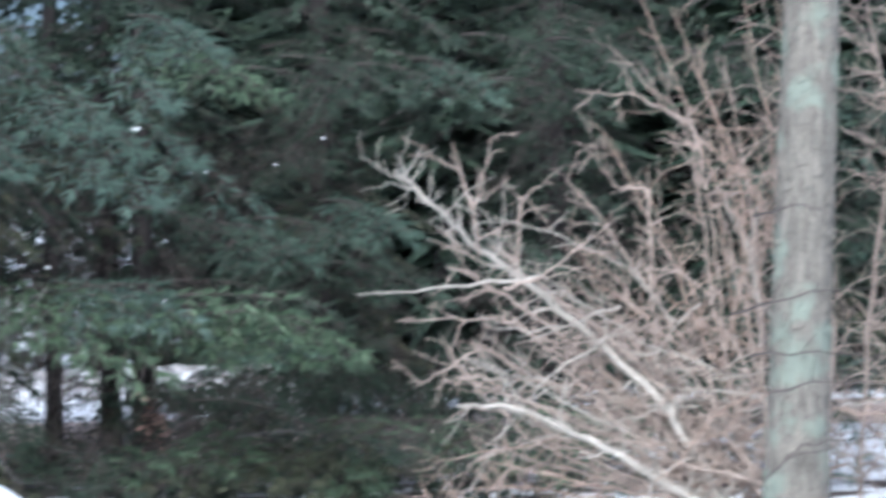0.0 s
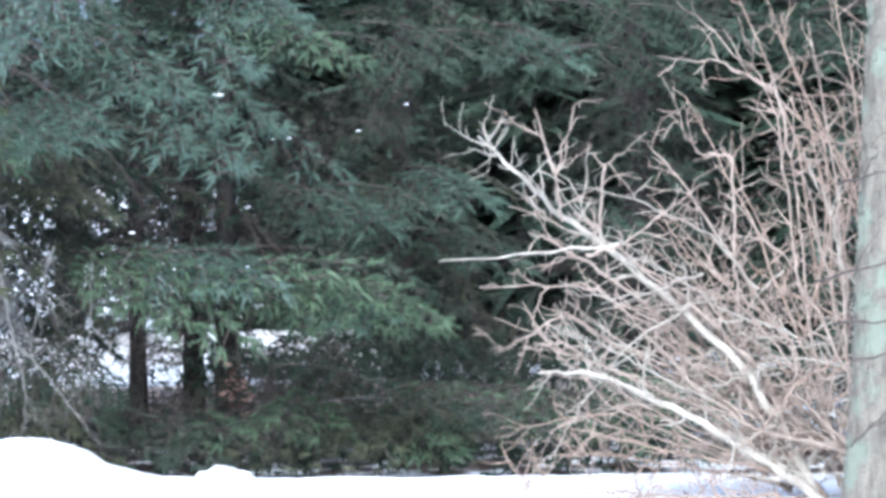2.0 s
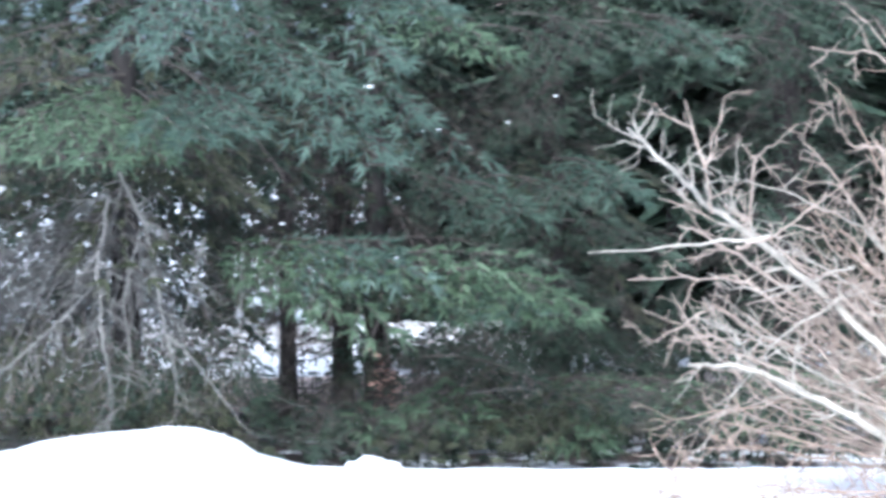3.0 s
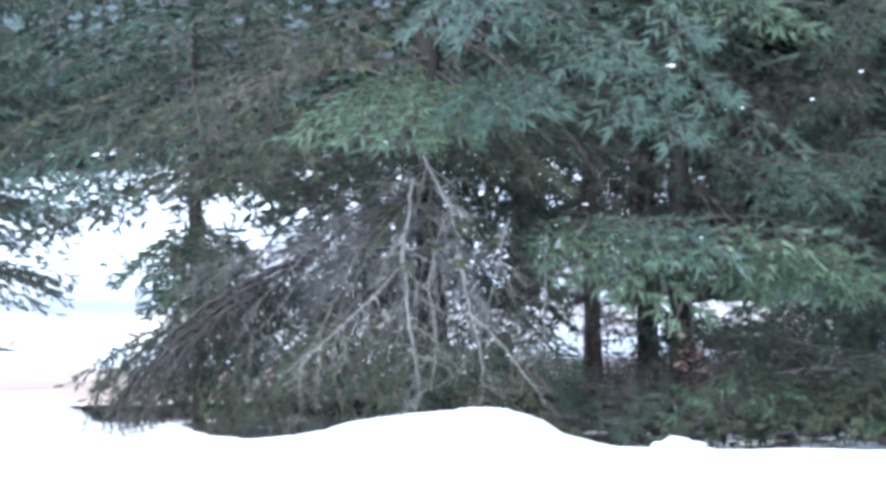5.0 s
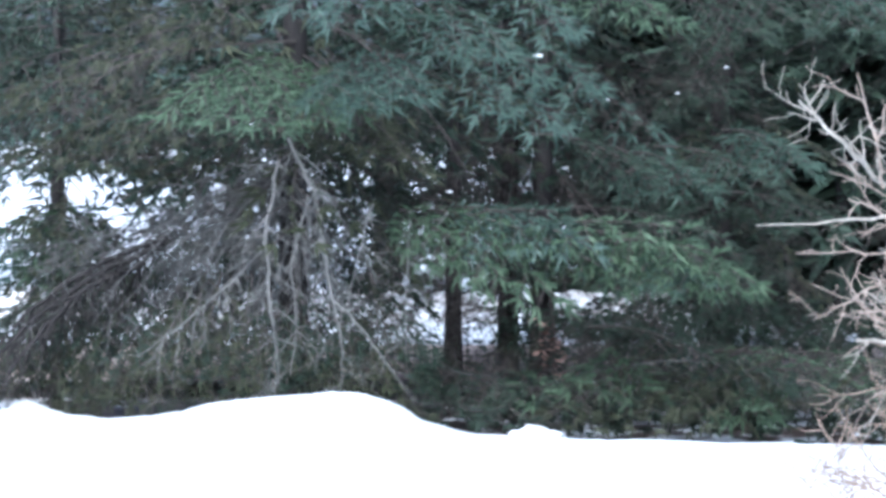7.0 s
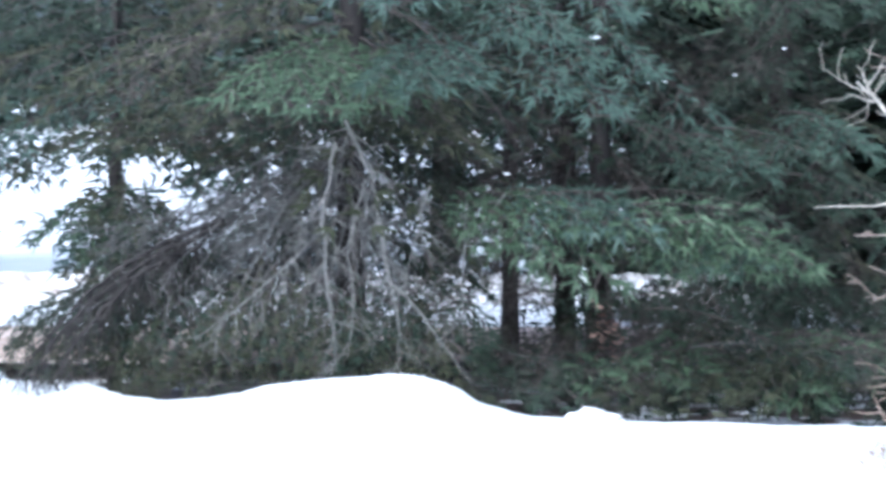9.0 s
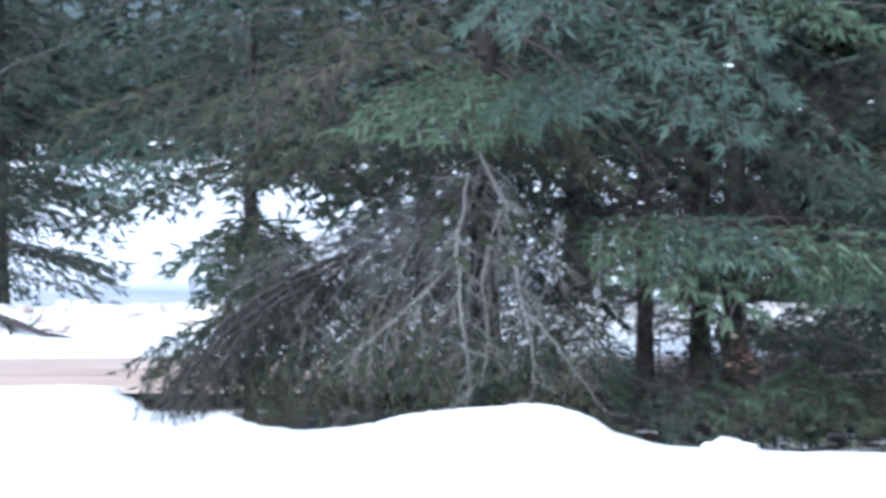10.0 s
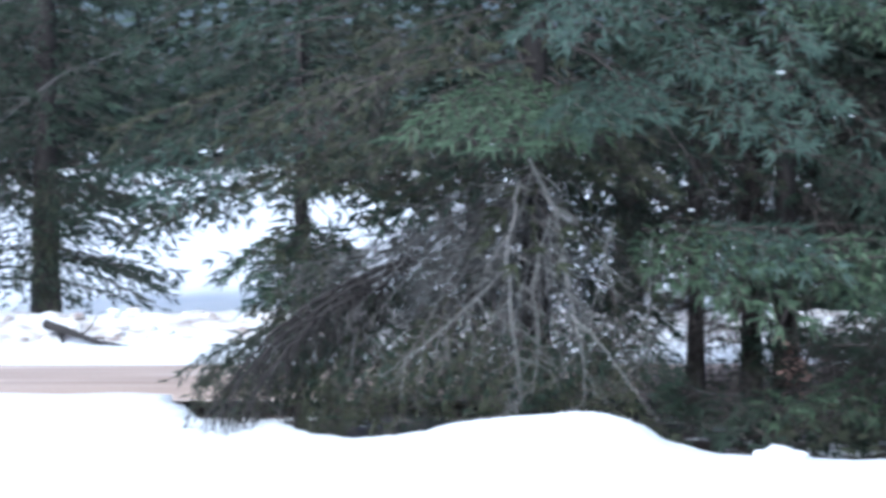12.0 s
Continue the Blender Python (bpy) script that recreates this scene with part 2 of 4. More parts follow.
SIZES = {"h": (1.0, 1.5, 2.0), "B": (0.9, 1.3, 1.7), "g": (1.1, 1.5, 1.9, 2.3), "b": (0.9, 1.3, 1.7), "o": (1.1, 1.6, 2.1), "d": (1.2, 1.6, 2.0), "D": (1.2, 1.6, 2.0), "f": (1.2, 1.9), "c": (1.2, 1.8, 2.4)}
BOUGHS = {
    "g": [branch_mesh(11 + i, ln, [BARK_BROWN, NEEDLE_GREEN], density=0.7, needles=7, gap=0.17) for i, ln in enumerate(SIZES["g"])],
    "b": [branch_mesh(31 + i, ln, [BARK_BROWN, NEEDLE_BLUE], density=0.75, hang=0.4, needles=7, gap=0.17) for i, ln in enumerate(SIZES["b"])],
    "o": [branch_mesh(51 + i, ln, [BARK_BROWN, NEEDLE_OLIVE], density=0.65, bare=0.22, hang=0.6, needles=7, gap=0.17) for i, ln in enumerate(SIZES["o"])],
    "D": [dead_mesh(71 + i, ln, dr, BARK_DEAD_SHADED) for i, (ln, dr) in enumerate(zip(SIZES["D"], (0.5, 0.7, 0.6)))],
    # browner dead boughs, whose darker colour also stands for shade in the hollows
    "d": [dead_mesh(75 + i, ln, dr, BARK_BROWN) for i, (ln, dr) in enumerate(zip(SIZES["d"], (0.5, 0.7, 0.6)))],
    # the dense boughs that catch the light, partly painted in with lighter needles
    "h": [branch_mesh(111 + i, ln, [BARK_BROWN, NEEDLE_LIT], density=0.85, bare=0.12, hang=0.45, needles=17, size=0.031, gap=0.14, finger=1.12) for i, ln in enumerate(SIZES["h"])],
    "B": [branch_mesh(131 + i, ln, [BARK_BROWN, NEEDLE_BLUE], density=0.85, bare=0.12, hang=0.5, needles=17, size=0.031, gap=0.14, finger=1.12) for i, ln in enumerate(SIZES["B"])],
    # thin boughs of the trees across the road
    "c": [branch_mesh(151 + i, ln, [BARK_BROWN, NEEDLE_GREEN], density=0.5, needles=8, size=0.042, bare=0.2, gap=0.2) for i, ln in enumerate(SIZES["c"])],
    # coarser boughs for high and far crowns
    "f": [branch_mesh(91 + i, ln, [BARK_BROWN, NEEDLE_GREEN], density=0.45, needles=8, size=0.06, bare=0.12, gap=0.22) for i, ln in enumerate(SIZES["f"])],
}


def bough(tree, mesh, start, way, scale=1.0, roll=0.0, name="branch"):
    """A bough of the tree that leaves the place start in the direction way."""
    x = Vector(way).normalized()
    y = Vector((0, 0, 1)).cross(x)
    y = y.normalized() if y.length > 1e-4 else Vector((0, 1, 0))
    z = x.cross(y)
    m = Matrix((x, y, z)).transposed().to_4x4() @ Matrix.Rotation(roll, 4, "X") @ Matrix.Diagonal((scale, scale, scale, 1))
    ob = part(name, mesh, tree)
    ob.matrix_basis = Matrix.Translation(Vector(start) - tree.location) @ m
    return ob


def trunk_mesh(height, r0, r1, seed, mat, lean=(0.0, 0.0), sides=14, flare=1.35):
    rng = random.Random(seed)
    soup = Soup()
    n, base = 22, 0
    for i in range(n):
        s = i / (n - 1)
        z = height * s - 0.3 * (1 - s)
        r = (r0 + (r1 - r0) * s) * (1 + (flare - 1) * math.exp(-max(z, 0) * 5))
        for k in range(sides):
            w = 2 * math.pi * k / sides
            rr = r * (1 + 0.06 * noise.noise(Vector((3 * math.cos(w), 3 * math.sin(w), z * 1.5 + seed))))
            soup.v.append(Vector((rr * math.cos(w) + lean[0] * z, rr * math.sin(w) + lean[1] * z, z)))
    for i in range(n - 1):
        for k in range(sides):
            j = (k + 1) % sides
            soup.f.append((i * sides + k, i * sides + j, (i + 1) * sides + j, (i + 1) * sides + k))
            soup.m.append(0)
    return soup.mesh("trunk", [mat], smooth=True)


def spruce(u, d, height, radius, low, seed, label, step=0.2, per=6, kinds="gbgod", r0=0.15, high=3.35, far_step=0.4, crown=4, live=0.0, hollow=1.0, group="spruces by the road"):
    """A spruce: trunk and whorls of boughs from the height low upwards, coarser ones above the height high."""
    rng = random.Random(seed)
    foot = sight(u, 354, d)
    foot.z = -0.1
    tree = thing("spruce_tree", foot, label, "tree", group)
    part("trunk", trunk_mesh(height, r0, 0.02, seed, BARK_SPRUCE), tree)
    z = low
    turn = rng.random() * 6
    while z < height - 0.2:
        f = z / height
        reach = radius * (1 - f) ** 0.85
        upper = z > high
        if not upper:
            reach *= hollow
        for k in range(per if not upper or kinds == "f" else crown):
            w = turn + 2 * math.pi * (k + rng.uniform(-0.3, 0.3)) / per
            kind = "f" if upper else "c" if math.sin(w) > 0.3 else rng.choice(kinds)   # thinner boughs towards the road
            if kind not in "fcd" and z < live:
                kind = "d"
            i = rng.randrange(len(BOUGHS[kind]))
            fits = min(max(reach * rng.uniform(0.7, 1.1) / SIZES[kind][i], 0.45), 1.5)
            way = (math.cos(w), math.sin(w), 0.5 * f - 0.2 + rng.uniform(-0.15, 0.15))
            bough(tree, BOUGHS[kind][i], foot + Vector((0, 0, z + rng.uniform(-0.12, 0.12))), way, fits, rng.uniform(-0.3, 0.3), "dead_branch" if kind in "dD" else "branch")
        turn += 1.1
        z += step if not upper else far_step * (1 if z < high + 2.5 else 1.7)
    return tree


def spray(tree, kind, start, tip, roll=0.0):
    """One bough from start to tip, both by bearing and distance, with its droop allowed for."""
    a, b = sight(*start), sight(*tip)
    ln = (b - a).length
    i = min(range(len(SIZES[kind])), key=lambda k: abs(SIZES[kind][k] - ln))
    way = (b - a).normalized() + Vector((0, 0, 0.2 if kind not in "dD" else 0.5))
    return bough(tree, BOUGHS[kind][i], a, way, ln / SIZES[kind][i], roll, "dead_branch" if kind in "dD" else "branch")


# ---- ground, road and banks ----
def crest(u):
    """How far out the yard's bright snow ends, by bearing."""
    pts = [(-600, 20.6), (340, 20.3), (372, 18.6), (590, 17.0), (800, 16.5), (1150, 15.9), (1450, 15.8), (2900, 15.9)]
    for (a, p), (b, q) in zip(pts, pts[1:]):
        if a <= u <= b:
            return p + (q - p) * (u - a) / (b - a)
    return pts[0][1] if u < 0 else pts[-1][1]


RIM = ((330, 0.0), (372, 0.02), (430, 0.03), (500, 0.09), (560, 0.04), (640, 0.02), (700, 0.05), (760, 0.09), (820, 0.17), (880, 0.205), (950, 0.23),
       (1050, 0.27), (1110, 0.25), (1155, 0.185), (1200, 0.095), (1290, 0.02), (1360, 0.0))


def rim(u):
    """How high the snow is heaped at the yard's edge, by bearing."""
    for (a, p), (b, q) in zip(RIM, RIM[1:]):
        if a <= u <= b:
            s = (u - a) / (b - a)
            return p + (q - p) * s * s * (3 - 2 * s)
    return 0.0


def ground_height(x, y):
    d, u = math.hypot(x, y), 784 + math.atan2(x, y) * FAR
    if y <= 1:
        return 0.0
    c = crest(u)
    z = 0.02 * noise.noise(Vector((x * 0.5, y * 0.5, 0))) + 0.012 * noise.noise(Vector((x * 2.1, y * 2.1, 3)))
    fade = min(1, max(0, (d - 3) / 6))
    z *= fade
    # the long mound before the big spruce, and a small lump beside it
    z += (rim(u) - 0.012) * math.exp(-(max(0.0, c - 0.15 - d) / 0.85) ** 2) * math.exp(-(max(0.0, d - c) / 0.5) ** 2)
    z += 0.11 * math.exp(-((u - 1395) / 28) ** 2) * math.exp(-((d - c + 0.1) / 0.22) ** 2)
    past = d - c
    if past > 0 and u > 330:
        z -= (0.22 + 0.12 * min(1, max(0, (u - 1300) / 150))) * min(1, past / 0.35) * (1 if d < 21.5 else max(0.0, 1 - (d - 21.5)))
    if d > 45:
        z += 14.0 * min(1.0, (d - 45) / 400) ** 1.1
    return z


def build_ground():
    xs = list(np.arange(-9, 11.01, 0.11))
    ys = list(np.arange(9, 23.01, 0.11))
    xs = [-3000, -600, -150, -50, -25, -15] + xs + [15, 25, 50, 150, 600, 3000]
    ys = [-600, -60, -10, 0, 3, 6] + ys + [26, 30, 40, 60, 120, 300, 800, 3000]
    soup = Soup()
    shade = []
    for y in ys:
        for x in xs:
            soup.v.append(Vector((x, y, ground_height(x, y))))
            d, u = math.hypot(x, y), 784 + math.atan2(x, y) * FAR
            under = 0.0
            # past the crest the snow is coloured darker: needle litter plus painted tree shade
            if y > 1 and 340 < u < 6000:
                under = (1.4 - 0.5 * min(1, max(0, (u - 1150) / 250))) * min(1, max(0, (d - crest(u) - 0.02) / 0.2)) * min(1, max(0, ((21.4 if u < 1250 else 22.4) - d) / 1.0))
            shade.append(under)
    w = len(xs)
    for j in range(len(ys) - 1):
        for i in range(w - 1):
            soup.f.append((j * w + i, j * w + i + 1, (j + 1) * w + i + 1, (j + 1) * w + i))
            soup.m.append(0)
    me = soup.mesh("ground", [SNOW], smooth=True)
    layer = me.color_attributes.new("litter_shade", "FLOAT_COLOR", "POINT")
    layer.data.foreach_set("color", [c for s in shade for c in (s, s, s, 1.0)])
    return tagged(new("ground", me), "white snow cover, browned under the spruces for needle litter and shade", "ground", kind="structure")


build_ground()


def strip(name, y0, y1, rows, height, mat, label, category, x0=-40.0, x1=40.0, dx=0.25):
    soup = Soup()
    xs = np.arange(x0, x1 + 0.01, dx)
    for j in range(rows + 1):
        for x in xs:
            y = y0 + (y1 - y0) * j / rows
            soup.v.append(Vector((x, y, height(x, j / rows))))
    w = len(xs)
    for j in range(rows):
        for i in range(w - 1):
            soup.f.append((j * w + i, j * w + i + 1, (j + 1) * w + i + 1, (j + 1) * w + i))
            soup.m.append(0)
    return tagged(new(name, soup.mesh(name, [mat], smooth=True)), label, category, kind="structure")


strip("road", 20.8, 24.0, 10, lambda x, s: (-0.06 if s == 0 else 0.03) + 0.012 * math.sin(math.pi * s) + 0.008 * noise.noise(Vector((x * 0.8, s * 3, 1))), ROAD, "brown packed dirt and snow country road", "road")
strip("road_shoulder", 23.9, 26.9, 12, lambda x, s: (-0.02 if s == 0 else 0.05) + 0.03 * s, SNOW_CLUMP, "strip of clean snow along the road", "road shoulder")


def bank_height(x, s):
    n = 0.5 + 0.5 * noise.noise(Vector((x * 0.9, s * 2.0, 5))) + 0.6 * noise.noise(Vector((x * 3.1, s * 5.0, 9))) + 0.3 * noise.noise(Vector((x * 7.1, s * 9.0, 2)))
    return 0.05 + (0.21 + 0.12 * n) * min(1, s * 2.2) * (1 if s < 0.75 else (1 - s) * 4)


strip("snow_bank", 26.7, 29.6, 14, bank_height, BANK, "lumpy ploughed snow bank with dirt", "snow bank", dx=0.12)

# ---- the woods beyond the field ----
def woods(name, label, seed, count, bearings, reach, rise, tall, wide, blades, needle, lift=0.3):
    """A wood too dense to count: tapered stems set round with drooping sprays."""
    rng = random.Random(seed)
    soup = Soup()
    for n in range(count):
        a = radians(bearings[0] + (bearings[1] - bearings[0]) * (n + rng.random()) / count)
        d = rng.uniform(*reach)
        foot = Vector((d * math.sin(a), d * math.cos(a), rise + (d - reach[0]) * 0.03))
        top, span = rng.uniform(*tall), rng.uniform(*wide)
        soup.tube([foot - Vector((0, 0, 0.3)), foot + Vector((0, 0, top * 0.5)), foot + Vector((0, 0, top))], top * 0.012, 0.03, 5, 0)
        for k in range(blades):
            s = rng.random() ** 0.8
            w = rng.uniform(0, 2 * math.pi)
            out = Vector((math.cos(w), math.sin(w), -0.35 + 0.3 * s))
            soup.blade(foot + Vector((0, 0, lift + s * top * 0.97)), out, Vector((-math.sin(w), math.cos(w), rng.uniform(-0.6, 0.6))), span * (1.05 - s) * rng.uniform(0.7, 1.2), needle * (1 - 0.6 * s), 1)
    me = soup.mesh(name, [BARK_SPRUCE, NEEDLE_GREEN])
    return tagged(new(name, me), label, "woods", kind="stuff")


woods("far_woods", "dark spruce woods beyond the snowy field", 44, 190, (-32, 40), (150, 185), 2.6, (15, 22), (2.2, 3.4), 130, 1.5)
woods("roadside_woods", "dense dark spruce wood across the road", 45, 90, (9.5, 36), (27.5, 36), 0.2, (8, 12), (1.4, 2.0), 620, 0.30, 0.1)


# ---- dry leaves in the shade ----
def dry_leaves():
    rng = random.Random(9)
    soup = Soup()
    c = sight(1442, 632, 19.5)
    base = Vector((c.x, c.y, -0.1))
    for n in range(9):
        tip = c + Vector((rng.uniform(-0.25, 0.25), rng.uniform(-0.15, 0.15), rng.uniform(-0.25, 0.3)))
        pts = [base - base, (tip - base) * 0.5 + Vector((rng.uniform(-0.05, 0.05), 0, 0)), tip - base]
        soup.tube(pts, 0.006, 0.003, 4, 0)
        for k in range(14):
            p = pts[1].lerp(pts[2], rng.random()) + Vector((rng.uniform(-0.08, 0.08), rng.uniform(-0.08, 0.08), rng.uniform(-0.06, 0.06)))
            w, s = rng.uniform(0, 6.28), rng.uniform(0.03, 0.055)
            a, e = Vector((math.cos(w), math.sin(w), rng.uniform(-0.5, 0.5))), Vector((-math.sin(w), math.cos(w), rng.uniform(-0.7, 0.7)))
            i = len(soup.v)
            soup.v += [p - a * s, p - e * s * 0.45, p + a * s, p + e * s * 0.45]
            soup.f.append((i, i + 1, i + 2, i + 3))
            soup.m.append(1)
    m, t, b = material("dry_leaf", 0.7)
    t.links.new(ramp(t, noise_node(t, 9, 4), [(0.3, (0.15, 0.085, 0.07)), (0.7, (0.34, 0.23, 0.19))]), b.inputs["Base Color"])
    ob = thing("dry_sapling", base, "small sapling with dry reddish leaves", "sapling")
    part("foliage", soup.mesh("foliage", [BARK_BROWN, m]), ob)


dry_leaves()

# ---- the trees ----
A = spruce(965, 19.0, 11.0, 2.9, 2.15, 1, "large spruce with drooping grey dead lower limbs", kinds="gboogogd", r0=0.12, per=6)
B = spruce(1345, 21.0, 11.0, 2.7, 1.55, 2, "tall spruce with a slim trunk and green boughs", r0=0.09, kinds="gbodgdd", per=8, far_step=0.28, crown=5, live=2.05)
C = spruce(1720, 20.7, 12.0, 2.8, 0.8, 3, "tall spruce with low green boughs", r0=0.12, kinds="ggdodgd", per=7, hollow=0.5, far_step=0.25, crown=5)
D = spruce(2130, 20.6, 11.0, 2.7, 0.75, 4, "tall dark spruce behind the bare shrub", r0=0.13, kinds="ggddogd", per=7, hollow=0.45, far_step=0.25, crown=5)
E = spruce(2560, 20.0, 12.0, 2.8, 0.7, 5, "tall dark spruce behind the bare shrub", r0=0.15, step=0.27, kinds="ggbdog", hollow=0.5)
spruce(3000, 20.4, 11.0, 2.7, 0.7, 6, "tall dark spruce behind the bare shrub", r0=0.15, per=4, step=0.3)
F = spruce(550, 20.0, 9.0, 2.2, 2.0, 7, "slender spruce with a thin trunk", r0=0.048, kinds="gogb")
across = dict(kinds="f", group="spruces across the road")
roadside = dict(across, kinds="cccg", high=4.3, per=7)
L = spruce(105, 31.5, 12.0, 3.0, 2.2, 8, "tall spruce across the road", r0=0.19, step=0.26, **roadside)
spruce(-15, 33.0, 11.0, 2.6, 2.2, 9, "thin-trunked spruce across the road", r0=0.10, step=0.3, **roadside)
spruce(-420, 32.0, 12.0, 3.0, 1.2, 10, "tall spruce across the road", r0=0.2, step=0.3, **roadside)
spruce(100, 38.0, 12.0, 3.2, 2.7, 12, "tall spruce across the road", r0=0.12, step=0.3, **roadside)
spruce(552, 37.0, 12.0, 3.2, 2.6, 13, "tall spruce across the road", r0=0.12, step=0.3, **roadside)
spruce(860, 34.0, 11.0, 2.6, 0.9, 14, "dark spruce of the woods across the road", r0=0.15, high=0.9, **across)
for n, (u, d) in enumerate(((1130, 34), (1340, 31.5), (1580, 33))):
    spruce(u, d, 12.0, 3.2, 0.25, 20 + n, "dark spruce of the woods across the road", r0=0.2, high=0.25, far_step=0.5, per=4, **across)
rng = random.Random(77)
for n in range(130):
    u, v = rng.uniform(-110, 340), rng.uniform(350, 545)
    s = (105 if rng.random() < 0.7 else -15) * 0.8 + u * 0.2
    if n % 4 == 0:
        u, s = rng.uniform(30, 190), 105
    spray(L, rng.choice("gcoc"), (s, v - rng.uniform(20, 80), 31.4), (u, v, rng.uniform(30.3, 32)))

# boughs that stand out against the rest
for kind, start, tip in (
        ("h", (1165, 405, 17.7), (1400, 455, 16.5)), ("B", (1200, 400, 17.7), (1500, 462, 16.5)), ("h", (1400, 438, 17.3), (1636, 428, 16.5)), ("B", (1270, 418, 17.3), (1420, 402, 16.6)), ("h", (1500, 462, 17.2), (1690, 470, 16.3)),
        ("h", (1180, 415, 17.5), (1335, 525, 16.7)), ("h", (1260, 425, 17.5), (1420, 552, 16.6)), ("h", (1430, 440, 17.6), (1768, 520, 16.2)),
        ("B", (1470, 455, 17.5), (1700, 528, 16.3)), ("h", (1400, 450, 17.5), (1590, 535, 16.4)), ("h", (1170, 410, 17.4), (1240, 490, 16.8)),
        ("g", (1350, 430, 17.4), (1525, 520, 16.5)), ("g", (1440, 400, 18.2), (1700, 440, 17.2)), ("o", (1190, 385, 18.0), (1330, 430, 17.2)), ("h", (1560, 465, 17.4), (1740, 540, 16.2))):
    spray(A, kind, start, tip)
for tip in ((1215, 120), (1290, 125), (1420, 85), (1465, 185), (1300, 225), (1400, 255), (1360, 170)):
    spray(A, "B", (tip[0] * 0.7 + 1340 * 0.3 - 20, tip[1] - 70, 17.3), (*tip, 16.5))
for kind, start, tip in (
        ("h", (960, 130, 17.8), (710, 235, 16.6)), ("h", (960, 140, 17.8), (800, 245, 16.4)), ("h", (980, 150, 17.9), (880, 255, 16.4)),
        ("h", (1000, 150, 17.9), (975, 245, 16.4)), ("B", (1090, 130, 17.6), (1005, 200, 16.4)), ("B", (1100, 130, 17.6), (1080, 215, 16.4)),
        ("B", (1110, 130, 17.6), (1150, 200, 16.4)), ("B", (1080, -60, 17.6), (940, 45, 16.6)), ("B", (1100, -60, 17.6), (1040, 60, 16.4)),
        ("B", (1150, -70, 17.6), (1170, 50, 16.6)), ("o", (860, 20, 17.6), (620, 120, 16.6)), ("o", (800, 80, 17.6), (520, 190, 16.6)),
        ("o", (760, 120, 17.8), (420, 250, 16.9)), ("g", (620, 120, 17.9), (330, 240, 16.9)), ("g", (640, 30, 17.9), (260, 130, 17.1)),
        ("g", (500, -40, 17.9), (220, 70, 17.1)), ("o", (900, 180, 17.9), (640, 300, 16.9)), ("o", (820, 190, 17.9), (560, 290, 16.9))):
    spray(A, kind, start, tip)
for kind, tip in (("g", (1830, 65)), ("g", (1760, 85)), ("b", (2035, 70)), ("g", (1960, 80)), ("B", (1875, 320)), ("g", (1780, 350)),
                  ("B", (1700, 360)), ("g", (1560, 330)), ("g", (2150, 30)), ("g", (2200, 110)), ("g", (1900, 430)), ("g", (2100, 380)),
                  ("h", (1610, 60)), ("B", (1540, -10)), ("g", (2300, 40)), ("g", (2480, 60))):
    spray(C if tip[0] < 1960 else D, kind, (tip[0] - 170, tip[1] - 60, 18.8), (*tip, 17.4))
for kind, start, tip in (("g", (1480, 610, 19.2), (1740, 680, 17.6)), ("o", (1560, 640, 19.0), (1820, 705, 17.6)), ("h", (1700, 650, 19.0), (1960, 710, 17.4)),
                         ("h", (1850, 650, 19.0), (2080, 720, 17.4)), ("o", (1620, 620, 19.0), (1560, 715, 17.4)), ("o", (1760, 640, 19.0), (1700, 725, 17.2)),
                         ("h", (2000, 620, 19), (2250, 700, 17.5)), ("h", (2300, 620, 19), (2150, 700, 17.5))):
    spray(C, kind, start, tip)
for kind, start, tip in (("h", (560, 400, 20.0), (430, 470, 19.2)), ("h", (550, 410, 20.0), (520, 500, 19.0)), ("h", (550, 400, 20.0), (640, 460, 19.2)),
                         ("B", (560, 420, 20.0), (460, 520, 19.2)), ("h", (560, 430, 20.0), (600, 520, 19.2)), ("o", (550, 310, 20.0), (330, 380, 19.4)),
                         ("o", (550, 300, 20.0), (700, 400, 19.4))):
    spray(F, kind, start, tip)
rng = random.Random(5)
for n in range(10):
    u, v = rng.uniform(400, 660), rng.uniform(440, 560)
    spray(F, rng.choice("goh"), (550 * 0.6 + u * 0.4, v - 60, 19.9), (u, v, 18.9))
for n in range(14):
    u, v = rng.uniform(490, 620), rng.uniform(450, 600)
    spray(F, rng.choice("ggo"), (550 + rng.uniform(-15, 15), v - 50, 19.8), (u, v, 19.0))
for n in range(40):          # boughs that sweep the ground past the mound
    u, v = 1190 + 1000 * (n + rng.random()) / 40, rng.uniform(715, 785) if n < 11 else rng.uniform(690, 768)
    spray(C if u > 1500 else B, rng.choice("ggohd"), (u + rng.uniform(-120, 120), v - rng.uniform(20, 60), 18.4), (u, v, 17.3 - max(0, v - 745) / 60))
for n in range(46):          # lower still, over the shaded snow
    u, v = 1230 + 1050 * (n + rng.random()) / 46, rng.uniform(735, 785)
    spray(C if u > 1500 else B, rng.choice("cggcd"), (u + rng.uniform(-100, 100), v - rng.uniform(30, 70), 19.2), (u, v, 18.3 - max(0, v - 750) / 45))
for n in range(56):          # the low skirt of the big spruce
    u = 390 + 810 * (n + rng.random()) / 56
    reach = 17.9 - 1.0 * min(1, max(0, (u - 370) / 300)) + 0.2
    v = 700 + rng.uniform(-40, 45)
    spray(A, rng.choice("oggo"), (u + (965 - u) * 0.22, v - 130 + rng.uniform(-40, 30), reach + 0.9), (u, v, reach))
